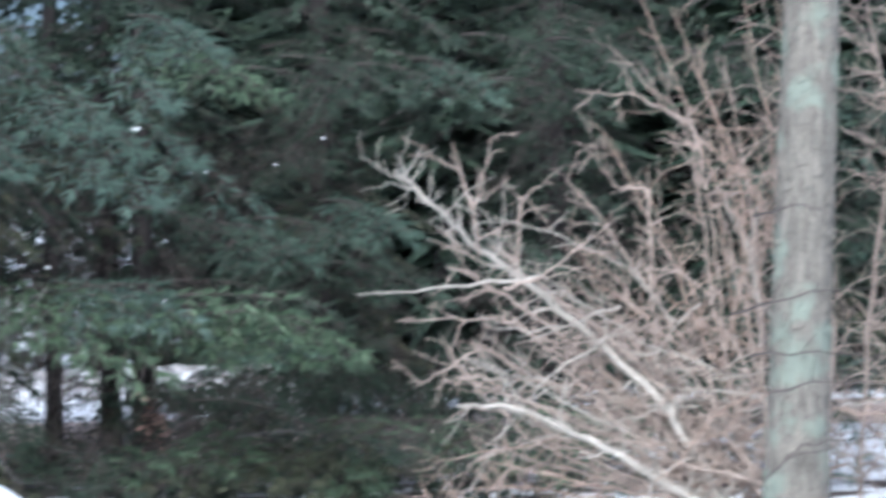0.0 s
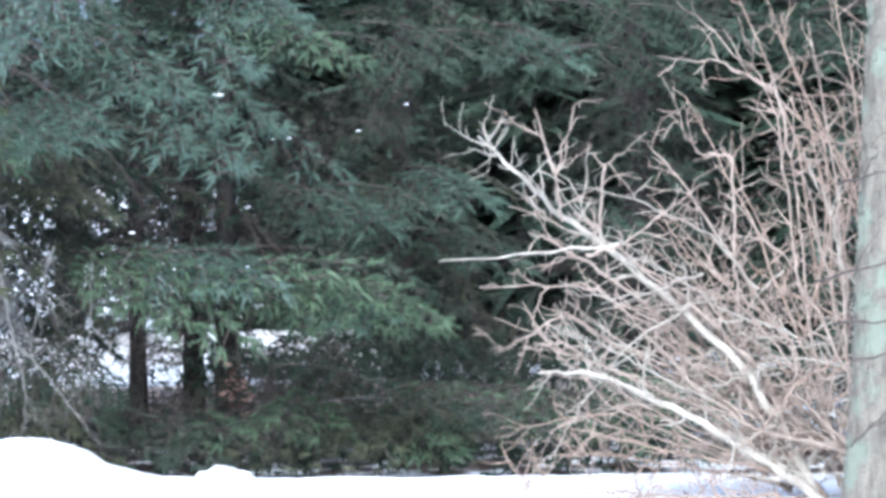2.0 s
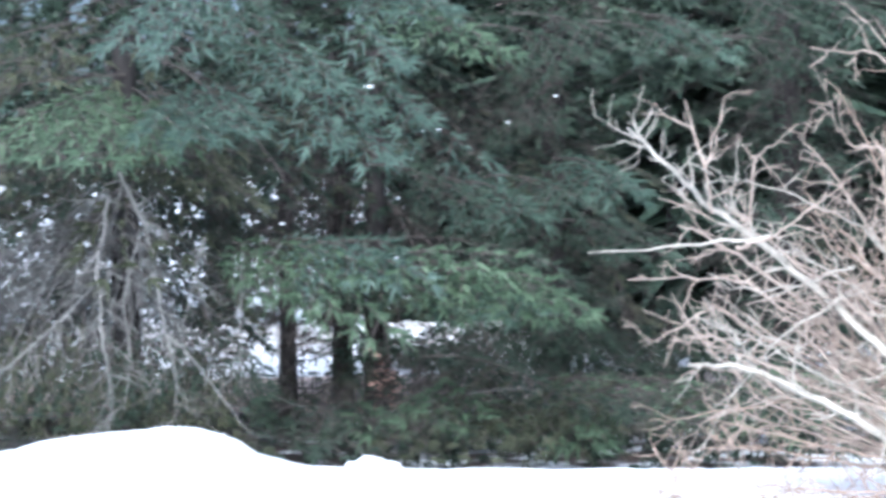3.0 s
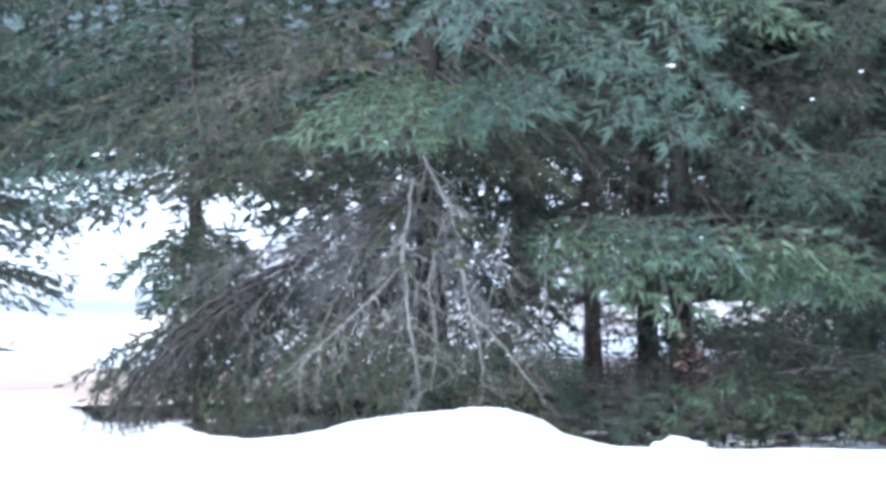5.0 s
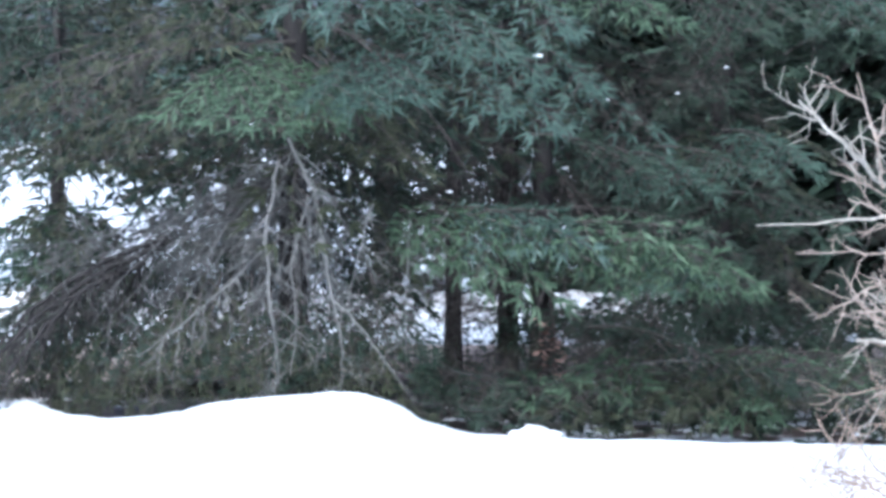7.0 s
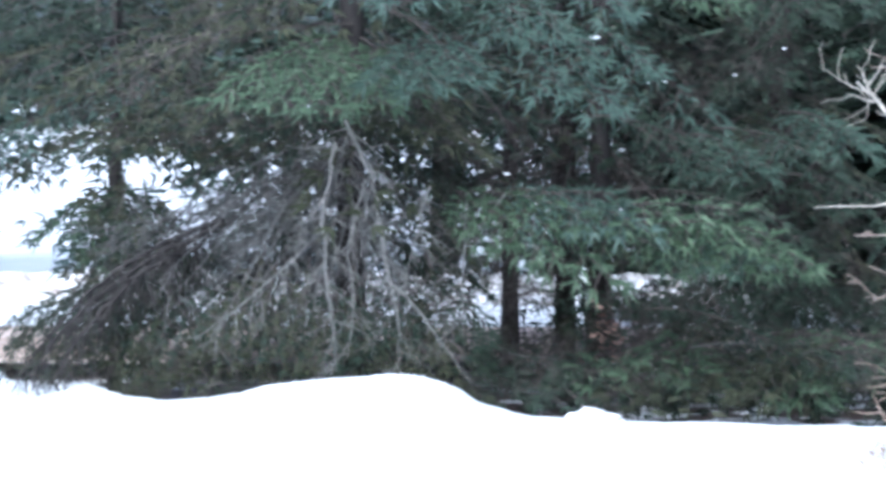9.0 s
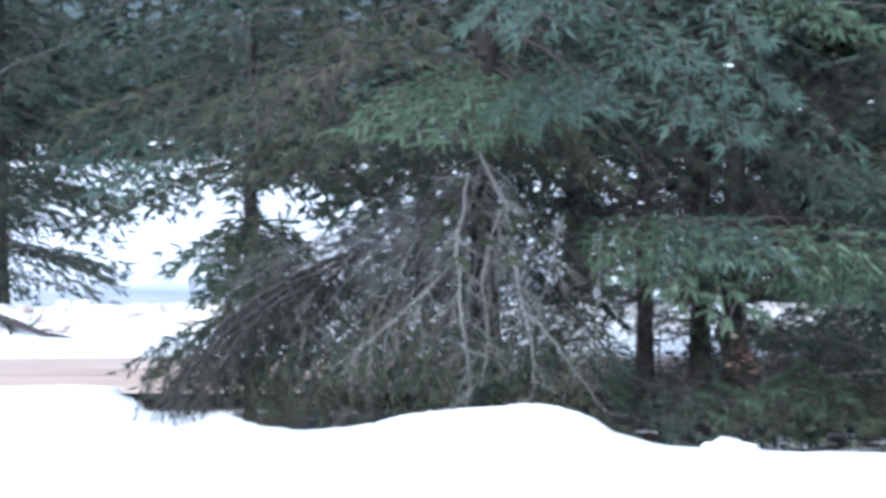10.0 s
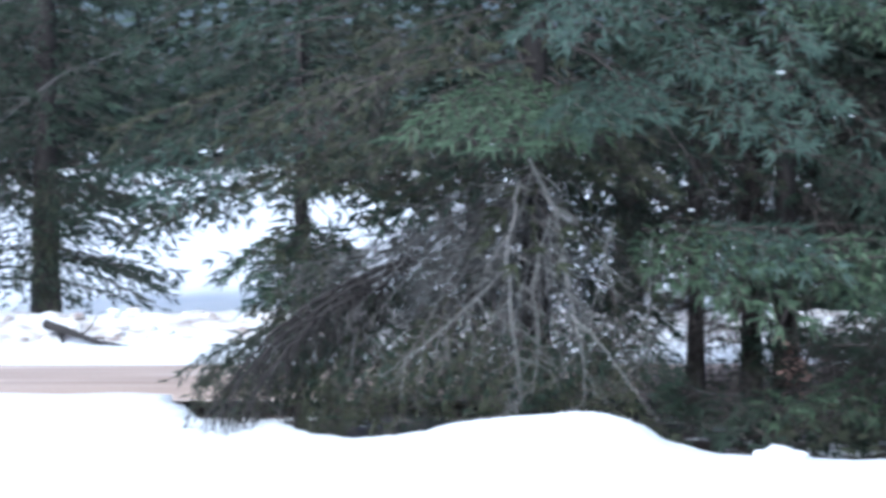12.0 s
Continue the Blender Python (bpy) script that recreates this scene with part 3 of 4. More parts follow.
for n in range(64):          # shaded boughs behind the fan of dead limbs
    u = 560 + 640 * (n + rng.random()) / 64
    v = rng.uniform(450, 690) if u > 700 else rng.uniform(560, 690)
    spray(A, rng.choice("gDDo"), (u * 0.5 + 965 * 0.5, v - 90, 19.6), (u, v, 19.2 + rng.uniform(-0.5, 0.8)))
for n in range(56):          # boughs of the shaded side that reach the ground
    u = 520 + 960 * (n + rng.random()) / 56
    v = rng.uniform(540, 690)
    if 1140 < u < 1450 and v < 625:
        continue
    spray(A if u < 1160 else B, "c", (u + rng.uniform(-70, 70), v - rng.uniform(40, 90), 20.4), (u, v, 19.7 + rng.uniform(-0.3, 0.5)))
for n in range(26):
    u = rng.uniform(400, 800)
    reach = 18.2 - 1.0 * min(1, max(0, (u - 370) / 300))
    spray(A, rng.choice("ogd"), (u + rng.uniform(-30, 60), 670 + rng.uniform(-30, 20), reach + 0.3), (u, 758 + rng.uniform(-20, 14), reach - 0.1))
for n in range(9):
    u, v = rng.uniform(470, 620), rng.uniform(590, 720)
    spray(A, rng.choice("ogo"), (u + 90, v - 90, 18.9), (u, v, 18.4))
for n in range(34):          # dead twigs across the fan's outer part
    u, v = rng.uniform(560, 930), rng.uniform(430, 640)
    spray(A, "D", (u * 0.55 + 965 * 0.45, v - rng.uniform(60, 110), 18.9), (u, v, 18.6 + rng.uniform(-0.4, 0.4)))
for n in range(80):          # boughs behind the fan that close it towards the road
    u, v = 730 + 440 * (n + rng.random()) / 80, rng.uniform(360, 700)
    spray(A, rng.choice("ccd"), (u * 0.6 + 965 * 0.4, v - rng.uniform(40, 110), 20.0), (u, v, 20.4 + rng.uniform(-0.3, 0.4)))
for n in range(70):          # the shaded side of the next trees
    u, v = 1500 + 1000 * (n + rng.random()) / 70, rng.uniform(150, 720)
    spray(C if u < 1930 else D, "c", (u + rng.uniform(-90, 90), v - rng.uniform(30, 100), 21.2), (u, v, 20.5 + rng.uniform(-0.3, 0.6)))
for n in range(56):          # boughs behind the bare stretch over the bright gap
    u, v = 1120 + 380 * (n + rng.random()) / 56, rng.uniform(265, 425)
    spray(B, rng.choice("ccdg"), (u * 0.7 + 1345 * 0.3, v - rng.uniform(20, 60), 20.9), (u, v, 21.3 + rng.uniform(-0.4, 0.4)))
for n in range(36):          # a dark screen of low boughs
    u, v = 1470 + 560 * (n + rng.random()) / 36, rng.uniform(590, 655)
    spray(C, rng.choice("gcg"), (u + rng.uniform(-70, 70), v - rng.uniform(20, 50), 20.2), (u, v, 19.5 + rng.uniform(-0.3, 0.3)))
for n in range(56):          # and right down over the road's edge
    u, v = 1470 + 1000 * (n + rng.random()) / 56, rng.uniform(595, 665)
    spray(C if u < 1930 else D, "c", (u + rng.uniform(-60, 60), v - rng.uniform(15, 45), 21.0), (u, v, 20.4 + rng.uniform(-0.3, 0.3)))
for n in range(60):          # low boughs that close the view under the next trees
    u, v = 1450 + 1100 * (n + rng.random()) / 60, rng.uniform(575, 715)
    spray(C if u < 1930 else D, rng.choice("cgcd"), (u + rng.uniform(-80, 80), v - rng.uniform(30, 70), 20.6), (u, v, 19.8 + rng.uniform(-0.4, 0.5)))
for n in range(80):          # deep in the fork between the big spruce's limbs
    u, v = rng.uniform(890, 1200), rng.uniform(280, 530) if n < 40 else rng.uniform(280, 430)
    spray(A, rng.choice("cdgc"), (u * 0.7 + 965 * 0.3, v - rng.uniform(40, 90), 19.8), (u, v, 19.9 + rng.uniform(-0.2, 0.4)))
for n in range(26):          # thin boughs before the road between the slim trunks
    u, v = 1285 + 290 * (n + rng.random()) / 26, rng.uniform(545, 635)
    spray(B, rng.choice("cgcd"), (u + rng.uniform(-60, 60), v - rng.uniform(25, 55), 21.0), (u, v, 20.7 + rng.uniform(-0.2, 0.4)))
for n in range(44):          # boughs before the trunks of the next trees
    near, u0 = (C, 1720) if n % 2 else (D, 2130)
    u, v = u0 + rng.uniform(-110, 110), rng.uniform(-40, 560)
    spray(near, rng.choice("cdgc"), (u0 + rng.uniform(-30, 30), v - rng.uniform(20, 70), 20.3), (u, v, 19.4 + rng.uniform(-0.2, 0.2)))
for n in range(16):          # long low boughs across the bright opening
    u, v = 430 + 400 * (n + rng.random()) / 16, rng.uniform(285, 345)
    spray(A if u > 640 else F, rng.choice("odoc"), (u + rng.uniform(120, 220), v - rng.uniform(15, 50), 19.0), (u, v, 18.4 + rng.uniform(-0.3, 0.3)))
for n in range(30):          # undergrowth in the shade to the right of it
    u = 1180 + 560 * (n + rng.random()) / 30
    v = rng.uniform(640, 730)
    spray(B, rng.choice("ddfod"), (u + rng.uniform(-90, 90), v - rng.uniform(20, 70), 20.6), (u, v, 19.6 + rng.uniform(-0.6, 0.6)))
for n in range(34):          # twigs and thin boughs across the bright gap
    u, v = rng.uniform(1120, 1500), rng.uniform(470, 640)
    spray(B, rng.choice("ddcog" if u > 1310 else "d"), (1345 * 0.6 + u * 0.4, v - rng.uniform(10, 60), 20.8), (u, v, 19.8))
for n in range(54):          # the great drooping bough at its side
    s = rng.random()
    u, v = 760 - 370 * s, 450 + 190 * s
    spray(A, rng.choice("ggogo"), (u, v, 18.3 - 0.5 * s), (u - rng.uniform(20, 110), v + rng.uniform(40, 110), 18.2 - 0.5 * s))
for start, tip in (((470, 600, 18.2), (315, 665, 17.9)), ((480, 610, 18.2), (350, 690, 17.9)), ((520, 600, 18.1), (400, 720, 17.7)), ((500, 570, 18.2), (370, 640, 18.0))):
    spray(A, "g", start, tip)


def limbs(tree, name, label, lines, r, mat, seed, depth=2, every=0.14, reach=0.4, spread=0.9, down=0.15, kink=0.012):
    """Bare limbs along lines of (bearing, drop, distance), each one a part of the tree."""
    rng = random.Random(seed)
    for line in lines:
        soup = Soup()
        pts = wiggle(rng, [sight(*p) - tree.location for p in line], kink, 4)
        twiggy(soup, rng, pts, r, depth, spread, 0, every, 0.55, reach, down)
        part(name, soup.mesh(name, [mat], smooth=True), tree, label)


limbs(A, "dead_limb", "bare grey drooping limb", [
    [(955, 280, 17.6), (1003, 376, 17.2), (1018, 470, 17.0), (1034, 563, 16.9), (1050, 640, 16.8), (1052, 716, 16.8)],
    [(938, 320, 17.6), (915, 450, 17.2), (920, 535, 17.0), (930, 630, 16.9), (940, 725, 16.8)]], 0.0135, BARK_DEAD, 3, 2, 0.085, 0.36)
limbs(A, "dead_limb", "bare grey drooping limb", [[(1034, 565, 16.9), (1090, 620, 16.8), (1140, 690, 16.7), (1188, 748, 16.6)]], 0.0085, BARK_DEAD, 5, 1, 0.11, 0.22)
limbs(A, "dead_limb", "bare grey drooping limb", [
    [(908, 480, 17.2), (860, 530, 17.0), (780, 600, 16.9), (690, 668, 16.8)], [(1170, 408, 17.4), (1166, 520, 17.3), (1164, 662, 17.2)],
    [(1105, 395, 17.5), (1078, 490, 17.3), (1060, 560, 17.2)], [(990, 380, 17.6), (960, 500, 17.4), (970, 600, 17.2), (960, 700, 17.0)],
    [(1240, 405, 17.4), (1195, 460, 17.3)]], 0.0095, BARK_DEAD, 4, 2, 0.09, 0.34)
limbs(A, "dark_limb", "dark leaning lower limb", [[(740, 455, 18.2), (640, 495, 17.8), (560, 540, 17.6), (490, 598, 17.5), (432, 668, 17.45), (388, 728, 17.4)],
    [(730, 470, 18.0), (620, 520, 17.7), (520, 592, 17.45), (450, 660, 17.35), (402, 735, 17.3)], [(700, 500, 17.9), (600, 548, 17.6), (530, 610, 17.4), (470, 690, 17.3), (440, 745, 17.25)]], 0.022, BARK_SPRUCE, 6, 2, 0.06, 0.42, 0.8, 0.55)
lines = []
for n in range(50):
    s = rng.random() ** 0.85
    u, top = 420 + 740 * s, rng.uniform(290, 470)
    v = 480 + 190 * rng.random() + 60 * (1 - abs(2 * s - 1.2))
    near = rng.uniform(17.0, 19.8)
    lines.append([(960 + rng.uniform(-8, 8), top, 18.9), (960 + (u - 960) * 0.45, top + (v - top) * 0.33, 18.9 + (near - 18.9) * 0.5), (u, v, near)])
limbs(A, "dead_limb", "bare grey drooping limb", lines, 0.010, BARK_DEAD_SHADED, 8, 2, 0.15, 0.36, 0.8, 0.2)
limbs(C, "dead_limb", "thin bare low limb", [[(1470, 690, 18.0), (1620, 668, 17.8), (1700, 668, 17.7)], [(1330, 700, 18.2), (1250, 690, 18), (1200, 665, 17.8)]], 0.008, BARK_DEAD, 9, 1)
limbs(L, "dead_limb", "long bare grey limb", [[(150, 120, 30.5), (15, 225, 30.2), (-95, 295, 30)], [(240, 90, 30.5), (120, 140, 30.3), (30, 205, 30)], [(60, 0, 30.4), (-90, 50, 30)]], 0.008, BARK_DEAD_SHADED, 10, 2, 0.3, 0.7)

limbs(A, "twig", "thin brown twig that pokes out of the snow", [[(690, 772, 16.8), (728, 742, 16.7), (775, 756, 16.6)], [(715, 770, 16.8), (722, 735, 16.75), (750, 715, 16.7)],
    [(455, 765, 17.4), (470, 735, 17.3), (452, 700, 17.2)]], 0.006, BARK_BROWN, 12, 1, 0.09, 0.14)

# slim trunks in the shade under the boughs
for u, d, r in ((1248, 20.6, 0.075), (1405, 20.4, 0.10)):
    spruce(u, d, 9.0, 1.8, 3.0, int(u), "slim spruce in the shade of its neighbours", r0=r, per=4, step=0.4, high=3.0)

# ---- the grey tree trunk at the yard's edge ----
foot = sight(2543, 354, 13.3)
foot.z = -0.02
maple = thing("maple_tree", foot, "grey maple trunk with pale lichen patches in snow", "tree")
part("trunk", trunk_mesh(7.0, 0.165, 0.11, 33, BARK_MAPLE, lean=(0.05, 0.0), sides=24), maple)



def bark_plates(height, r0, r1, full, lean, seed, count):
    """Flat flakes of bark, a little proud of a leaning trunk of that full height."""
    rng = random.Random(seed)
    soup = Soup()
    for _ in range(count):
        z, w = rng.uniform(0.05, height), rng.uniform(0, 2 * math.pi)
        r = (r0 + (r1 - r0) * z / full) * (1 + 0.35 * math.exp(-z * 5)) * 0.99
        tall, wide, thick = rng.uniform(0.03, 0.10), rng.uniform(0.014, 0.032), rng.uniform(0.004, 0.010)
        base = len(soup.v)
        ring = [(-1, -0.6), (-0.4, -1), (0.6, -0.9), (1, -0.2), (0.8, 0.7), (0.1, 1), (-0.8, 0.6)]
        for out, grow in ((0.0, 1.0), (thick, 0.8)):
            for p, q in ring:
                a = w + p * wide * grow / r * rng.uniform(0.85, 1.1)
                h = z + q * tall * grow * 0.5
                soup.v.append(Vector(((r + out) * math.cos(a) + lean[0] * h, (r + out) * math.sin(a) + lean[1] * h, h)))
        n = len(ring)
        for k in range(n):
            j = (k + 1) % n
            soup.f.append((base + k, base + j, base + n + j, base + n + k))
            soup.m.append(0)
        soup.f.append(tuple(base + n + k for k in range(n)))
        soup.m.append(0)
    return soup.mesh("bark", [BARK_MAPLE])


tagged(part("bark", bark_plates(3.8, 0.165, 0.11, 7.0, (0.05, 0.0), 4, 900), maple), "flaking grey bark", kind="stuff")
stub = Soup()
stub.tube(wiggle(random.Random(2), [Vector((0.25, 0, 5.0)), Vector((0.9, 0.3, 6.2)), Vector((1.2, 0.4, 7.6))], 0.03, 4), 0.06, 0.02, 8)
part("limb", stub.mesh("limb", [BARK_MAPLE], smooth=True), maple)
stub = Soup()
stub.tube(wiggle(random.Random(3), [Vector((0.28, 0, 5.6)), Vector((-0.4, -0.2, 6.8)), Vector((-0.6, -0.3, 8.0))], 0.03, 4), 0.055, 0.02, 8)
part("limb", stub.mesh("limb", [BARK_MAPLE], smooth=True), maple)

# ---- the bare shrub ----
foot = sight(2450, 354, 14.2)
foot.z = 0.0
shrub = thing("bare_shrub", foot, "large leafless tan shrub with tangled twigs in snow", "shrub")


def stems(lines, r, mat, seed, depth=2, every=0.11, reach=0.42, label="", spread=0.85, dist=14.0, least=0.0052, crook=0.4):
    rng = random.Random(seed)
    for line in lines:
        soup = Soup()
        base = dist + rng.uniform(-0.25, 0.25)
        path = [sight(x, y, base + 0.08 * k * rng.uniform(-1, 1)) - shrub.location for k, (x, y) in enumerate(line)]
        twiggy(soup, rng, wiggle(rng, path, 0.014, 5), r, depth, spread, 0, every * 1.05, 0.5, reach, 0.0, least, crook)
        part("stem", soup.mesh("stem", [mat], smooth=True), shrub, label)


stems([[(2450, 855), (2350, 785), (2240, 715), (2115, 655), (2030, 625), (1955, 628)],
       [(2440, 850), (2330, 640), (2210, 520), (2095, 420), (1995, 350), (1915, 270), (1852, 208)]], 0.030, BARK_PALE, 1, 2, 0.12, 0.42, "thick pale stem")
stems([[(2460, 850), (2372, 770), (2262, 705), (2140, 645), (2060, 612), (1985, 600)], [(2430, 830), (2345, 625), (2228, 512), (2118, 425), (2020, 345)],
       [(2450, 840), (2300, 655), (2190, 545), (2080, 460), (1990, 400), (1940, 380)]], 0.019, BARK_TAN, 17, 2, 0.12, 0.36, "tan stem beside a thick one")
crowd = []
rng = random.Random(41)
for n in range(14):
    b0 = (2500 + rng.uniform(-90, 110), rng.uniform(360, 620))
    tip = (b0[0] - rng.uniform(-20, 230), rng.uniform(-140, 240))
    crowd.append([b0, ((b0[0] * 0.55 + tip[0] * 0.45) + rng.uniform(0, 50), b0[1] * 0.5 + tip[1] * 0.5), tip])
stems(crowd, 0.011, BARK_ROSE, 18, 2, 0.15, 0.3, "thin reddish upright twig", dist=14.3)
stems([[(2330, 640), (2170, 460), (2035, 382), (1905, 332)], [(2000, 360), (1988, 280), (2022, 154)], [(1988, 280), (1952, 160)],
       [(2480, 830), (2440, 600), (2400, 380), (2380, 200), (2350, 110), (2245, 10)], [(2400, 250), (2376, 138), (2288, 85), (2170, 70)],
       [(2500, 700), (2480, 300), (2432, 15)], [(2400, 580), (2295, 420), (2200, 280), (2150, 225)],
       [(2310, 560), (2300, 420), (2300, 252), (2235, 240), (2190, 175)], [(2040, 420), (2095, 405), (2150, 370), (2240, 300)],
       [(2420, 800), (2200, 690), (2080, 640), (1955, 625)], [(2380, 770), (2160, 560), (2060, 480), (1950, 470), (1850, 475)],
       [(2200, 640), (2000, 520), (1930, 565), (1880, 592)], [(2300, 780), (2120, 735), (1980, 680)], [(2060, 420), (2075, 260), (2110, 240)]],
      0.012, BARK_TAN, 2, 2, 0.12, 0.26, "tan crooked stem")
stems([[(2100, 400), (1950, 415), (1780, 428)]], 0.012, BARK_PALE, 3, 0, label="straight pale broken stick")
stems([[(2460, 850), (2340, 845), (2220, 862), (2100, 845)], [(2400, 830), (2200, 790), (2050, 770), (1940, 780)], [(2350, 800), (2150, 760), (1990, 720)]],
      0.010, BARK_ROSE, 4, 2, 0.1, 0.35, "thin reddish low stem")
stems([[(2440, 872), (2250, 880), (2060, 862), (1900, 852)], [(2320, 893), (2120, 900), (1960, 880), (1900, 872)], [(2400, 850), (2180, 845), (2020, 838)],
       [(2500, 880), (2350, 868), (2200, 850), (2080, 836)]], 0.008, BARK_ROSE, 14, 2, 0.12, 0.3, "thin low twig spread over the snow", dist=12.75)
stems([[(2440, 935), (2250, 958), (2100, 930), (1980, 902), (1885, 908)], [(2420, 950), (2300, 968), (2100, 962), (1950, 930), (1900, 880)],
       [(2400, 920), (2200, 902), (2050, 886), (1940, 862), (1898, 846)], [(2150, 945), (2040, 915), (1960, 868), (1880, 858)]], 0.0085, BARK_ROSE, 24, 2, 0.1, 0.34, "thin low twig spread over the snow", dist=11.8)
more = []
rng = random.Random(12)
edge = ((1880, 600), (2000, 480), (2100, 420), (2250, 360), (2330, 260), (2400, 90), (2520, -120), (2700, -150))
for n in range(32):
    b0 = (2450 + rng.uniform(-90, 120), 790 + rng.uniform(-60, 60))
    u = rng.uniform(1930, 2640)
    k = max(i for i in range(len(edge) - 1) if edge[i][0] <= u)
    (ua, va), (ub, vb) = edge[k], edge[k + 1]
    line = va + (vb - va) * (u - ua) / (ub - ua)
    tip = (u, line + (800 - line) * rng.random() ** 1.3)
    bow = rng.uniform(-90, 60)
    more.append([b0, (b0[0] * 0.66 + tip[0] * 0.34 + rng.uniform(-50, 50), b0[1] * 0.66 + tip[1] * 0.34 + bow * 0.8),
                 (b0[0] * 0.33 + tip[0] * 0.67 + rng.uniform(-40, 40), b0[1] * 0.33 + tip[1] * 0.67 + bow), tip])
stems(more, 0.0125, BARK_TAN, 6, 2, 0.17, 0.42, "tan crooked stem")
tangle = []
for n in range(46):
    u = rng.uniform(2210, 2640)
    v = rng.uniform(max(430, 430 + (2250 - u) * 0.6), 820)
    a, ln = rng.uniform(-0.5, 0.7), rng.uniform(200, 420) * (1 if rng.random() < 0.8 else -0.6)
    p = [(u, v)]
    for k in range(3):
        a += rng.uniform(-0.45, 0.45)
        p.append((p[-1][0] - ln / 3 * math.cos(a), p[-1][1] - ln / 3 * math.sin(a)))
    tangle.append(p)
stems(tangle[:28], 0.0085, BARK_PALE, 21, 1, 0.14, 0.3, "crooked pale twig", crook=0.5)
stems(tangle[28:], 0.0085, BARK_ROSE, 22, 1, 0.14, 0.3, "crooked reddish twig", crook=0.5)
right = [[(2600 + 60 * k, 840), (2620 + 55 * k, 500), (2600 + 70 * k + rng.uniform(-60, 60), 150), (2590 + 75 * k, -150)] for k in range(5)]
stems(right, 0.016, BARK_TAN, 7, 2, 0.09, 0.5, "tan crooked stem", dist=14.3)

stems([[(2470, 545), (2560, 540), (2700, 543)], [(2440, 470), (2560, 440), (2640, 425)], [(2500, 610), (2580, 590), (2720, 600)], [(2480, 300), (2570, 280), (2640, 300)],
       [(2500, 760), (2560, 700), (2680, 690)]], 0.008, BARK_BROWN, 15, 1, 0.2, 0.25, "thin dark twig across the trunk", dist=12.85)

# ---- a broken branch on the snow bank ----
fallen = thing("fallen_branch", sight(170, 600, 26.85), "broken brown branch lying on the snow bank", "branch")
soup = Soup()
twiggy(soup, random.Random(3), [sight(105, 570, 27.5) - fallen.location, sight(150, 585, 27.1) - fallen.location, sight(190, 602, 26.8) - fallen.location,
                                sight(245, 610, 26.6) - fallen.location], 0.06, 2, 0.8, 0, 0.22, 0.45, 0.5)
part("wood", soup.mesh("wood", [BARK_SPRUCE], smooth=True), fallen)

# ---- clumps of snow left on the boughs ----
def clump(place, size, seed, label="small white clump of snow caught on a spruce bough", group="snow clumps on boughs"):
    bm = bmesh.new()
    bmesh.ops.create_icosphere(bm, subdivisions=2, radius=size)
    for v in bm.verts:
        v.co *= 1 + 0.35 * noise.noise(v.co * (2.0 / size) + Vector((seed, 0, 0)))
        v.co.x *= 1.5
        v.co.z *= 0.45
    me = bpy.data.meshes.new("snow_clump")
    bm.to_mesh(me)
    bm.free()
    me.materials.append(SNOW_CLUMP)
    ob = new("snow_clump", me)
    ob.location = place
    tagged(ob, label, "snow", group)


for n, (u, v, s) in enumerate(((1395, 131, 0.024), (1490, 210, 0.009), (1518, 208, 0.011), (1725, 150, 0.012), (1590, 447, 0.013), (1150, 205, 0.012), (1640, 196, 0.011), (1240, 372, 0.014), (1195, 368, 0.012))):
    clump(sight(u, v, 17.05), s, n)


for n, (u, d, s) in enumerate(((1364, 15.72, 0.045), (1424, 15.7, 0.055), (1441, 15.75, 0.03))):
    at = sight(u, 354, d)
    at.z = ground_height(at.x, at.y) - s * 0.1
    clump(at, s, 30 + n, "broken lump of snow at the yard's edge", "snow lumps at the yard's edge")


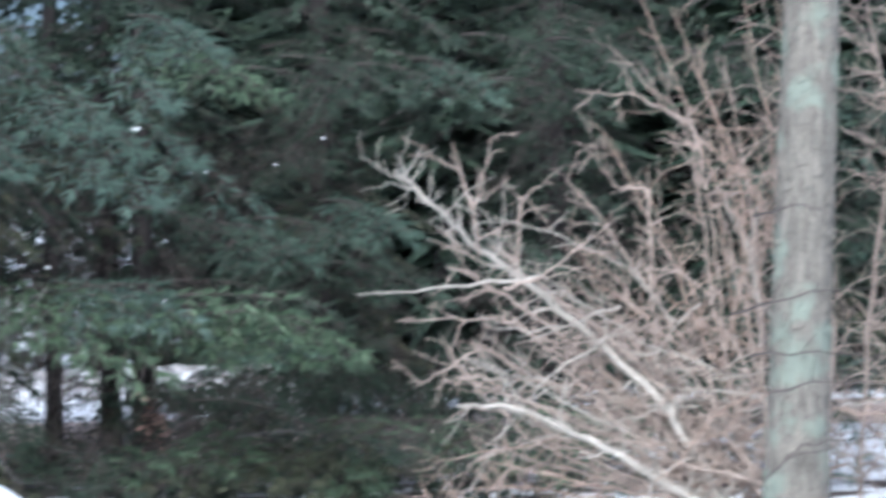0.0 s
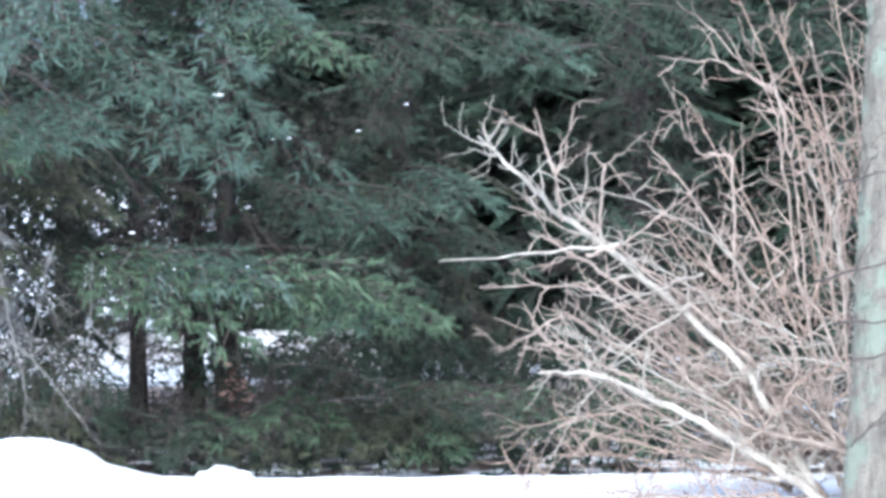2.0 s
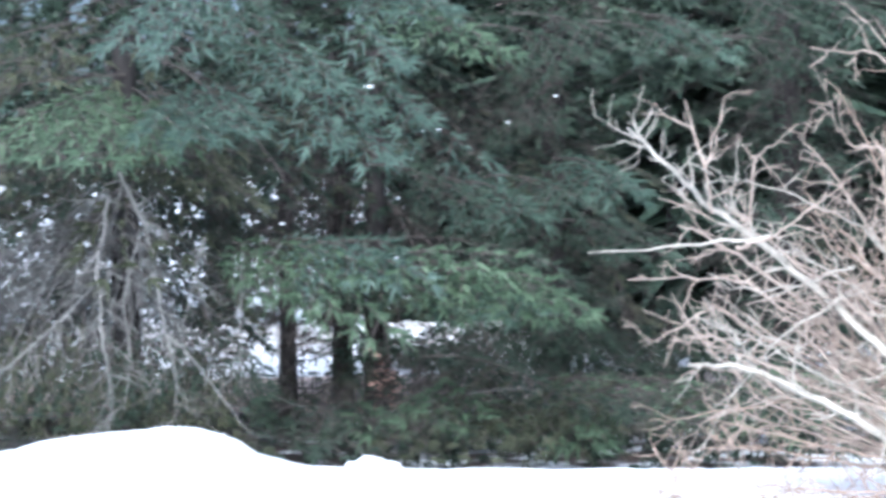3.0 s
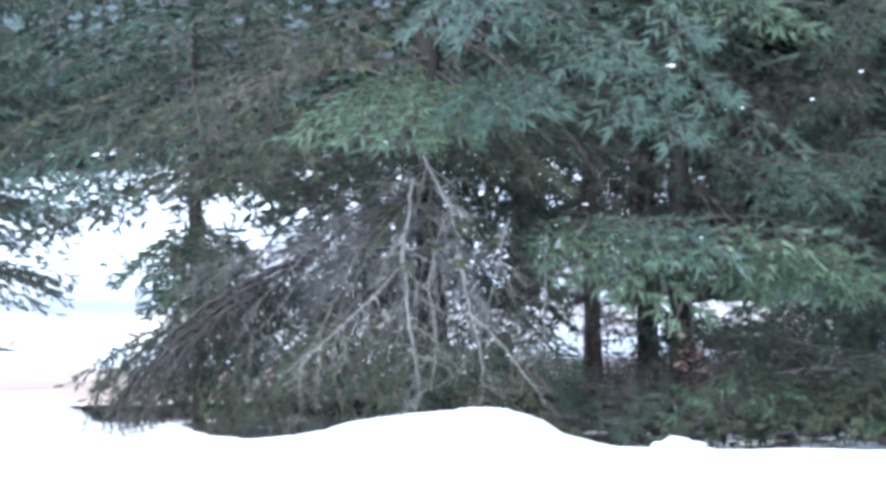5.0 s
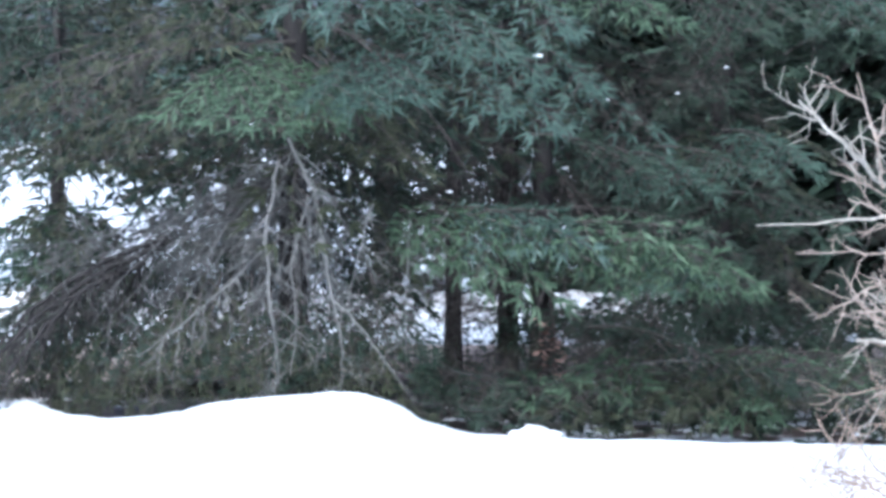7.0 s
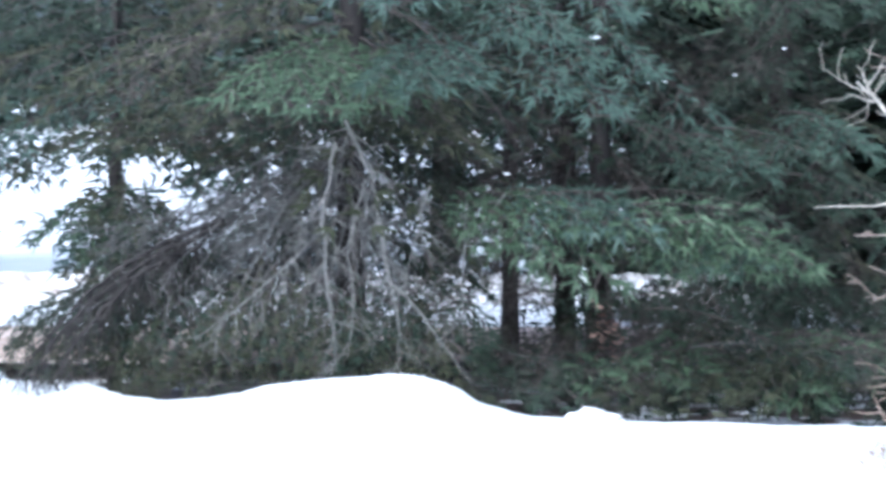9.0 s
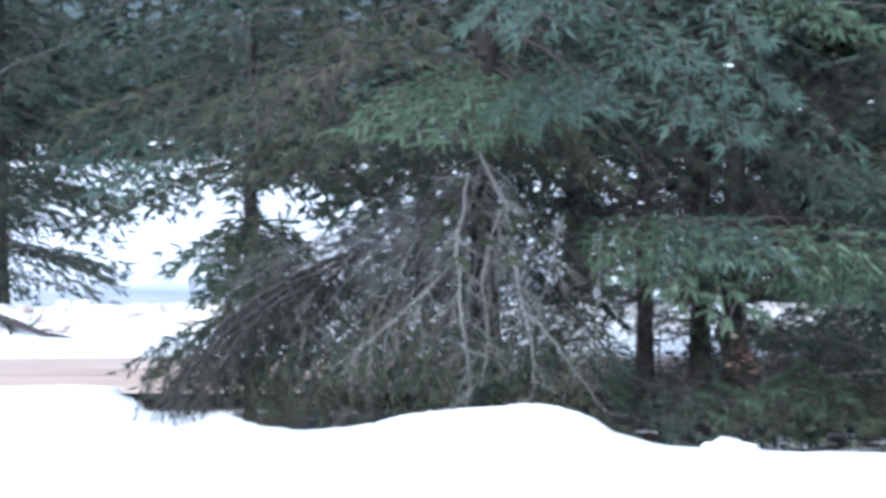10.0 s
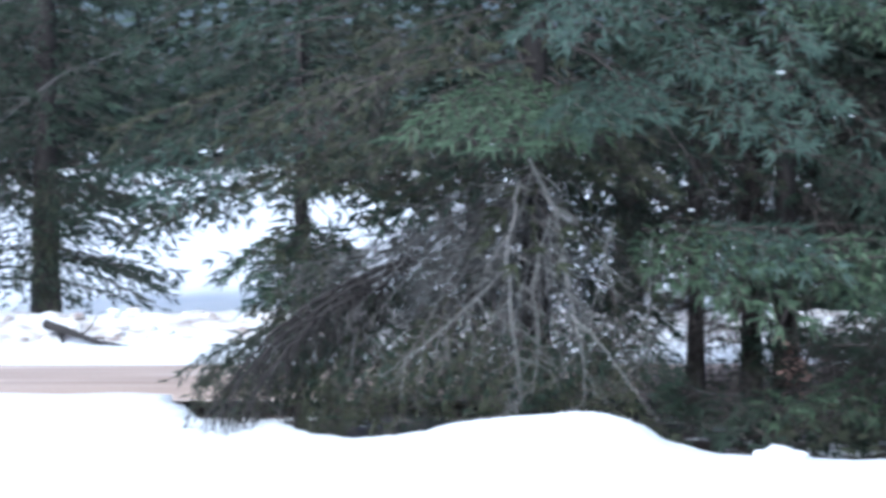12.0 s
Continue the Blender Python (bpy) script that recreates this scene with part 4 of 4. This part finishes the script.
def patch(u, v, d, size, seed):
    """A flat patch of snow left on the shaded ground."""
    bm = bmesh.new()
    bmesh.ops.create_icosphere(bm, subdivisions=3, radius=size)
    for w in bm.verts:
        w.co *= 1 + 0.6 * noise.noise(w.co * (2.0 / size) + Vector((seed, 0, 3)))
        w.co.y *= 1.6
        w.co.z *= 0.16
    me = bpy.data.meshes.new("snow_patch")
    bm.to_mesh(me)
    bm.free()
    me.polygons.foreach_set("use_smooth", [True] * len(me.polygons))
    me.materials.append(SNOW_CLUMP)
    ob = new("snow_patch", me)
    ob.location = sight(u, v, d)
    ob.location.z = ground_height(ob.location.x, ob.location.y) + 0.02
    tagged(ob, "low patch of snow in the shade under spruces", "snow", "snow patches under the trees")


for n, (u, v, s) in enumerate(((1385, 780, 0.10), (1430, 778, 0.08), (1560, 768, 0.10), (1635, 762, 0.15), (1690, 770, 0.08), (1745, 755, 0.14), (1880, 755, 0.17), (1925, 762, 0.11), (2060, 760, 0.12))):
    patch(u, v, EYE.z * FAR / (v - 354), s, n)


def bank_chunks():
    """Broken chunks of ploughed snow along the bank."""
    rng = random.Random(31)
    bm = bmesh.new()
    for n in range(110):
        x, s = rng.uniform(-8, 0.5), rng.uniform(0.02, 0.55)
        size = rng.uniform(0.03, 0.10)
        at = Vector((x, 26.7 + 2.9 * s, bank_height(x, s) + size * 0.2))
        made = bmesh.ops.create_icosphere(bm, subdivisions=1, radius=size)["verts"]
        for w in made:
            w.co *= 1 + 0.4 * noise.noise(w.co * (2.2 / size) + Vector((n, 0, 0)))
            w.co.z *= 0.55
            w.co += at
    me = bpy.data.meshes.new("snow_chunks")
    bm.to_mesh(me)
    bm.free()
    me.materials.append(BANK)
    tagged(new("snow_chunks", me), "broken chunks of dirty snow on the bank", "snow", kind="stuff")


bank_chunks()

# a clod of grey ice on the mound
clod = bmesh.new()
for dx, s in ((-0.05, 0.028), (0.0, 0.034), (0.05, 0.022)):
    for w in bmesh.ops.create_icosphere(clod, subdivisions=1, radius=s)["verts"]:
        w.co = w.co * (1 + 0.4 * noise.noise(w.co * 40)) + Vector((dx, 0, 0))
me = bpy.data.meshes.new("ice_clod")
clod.to_mesh(me)
clod.free()
me.materials.append(BANK)
ob = new("ice_clod", me)
ob.location = sight(1015, 766, 15.45)
ob.location.z = ground_height(ob.location.x, ob.location.y) + 0.01
tagged(ob, "small grey clod of ice on the snow mound", "ice clod")
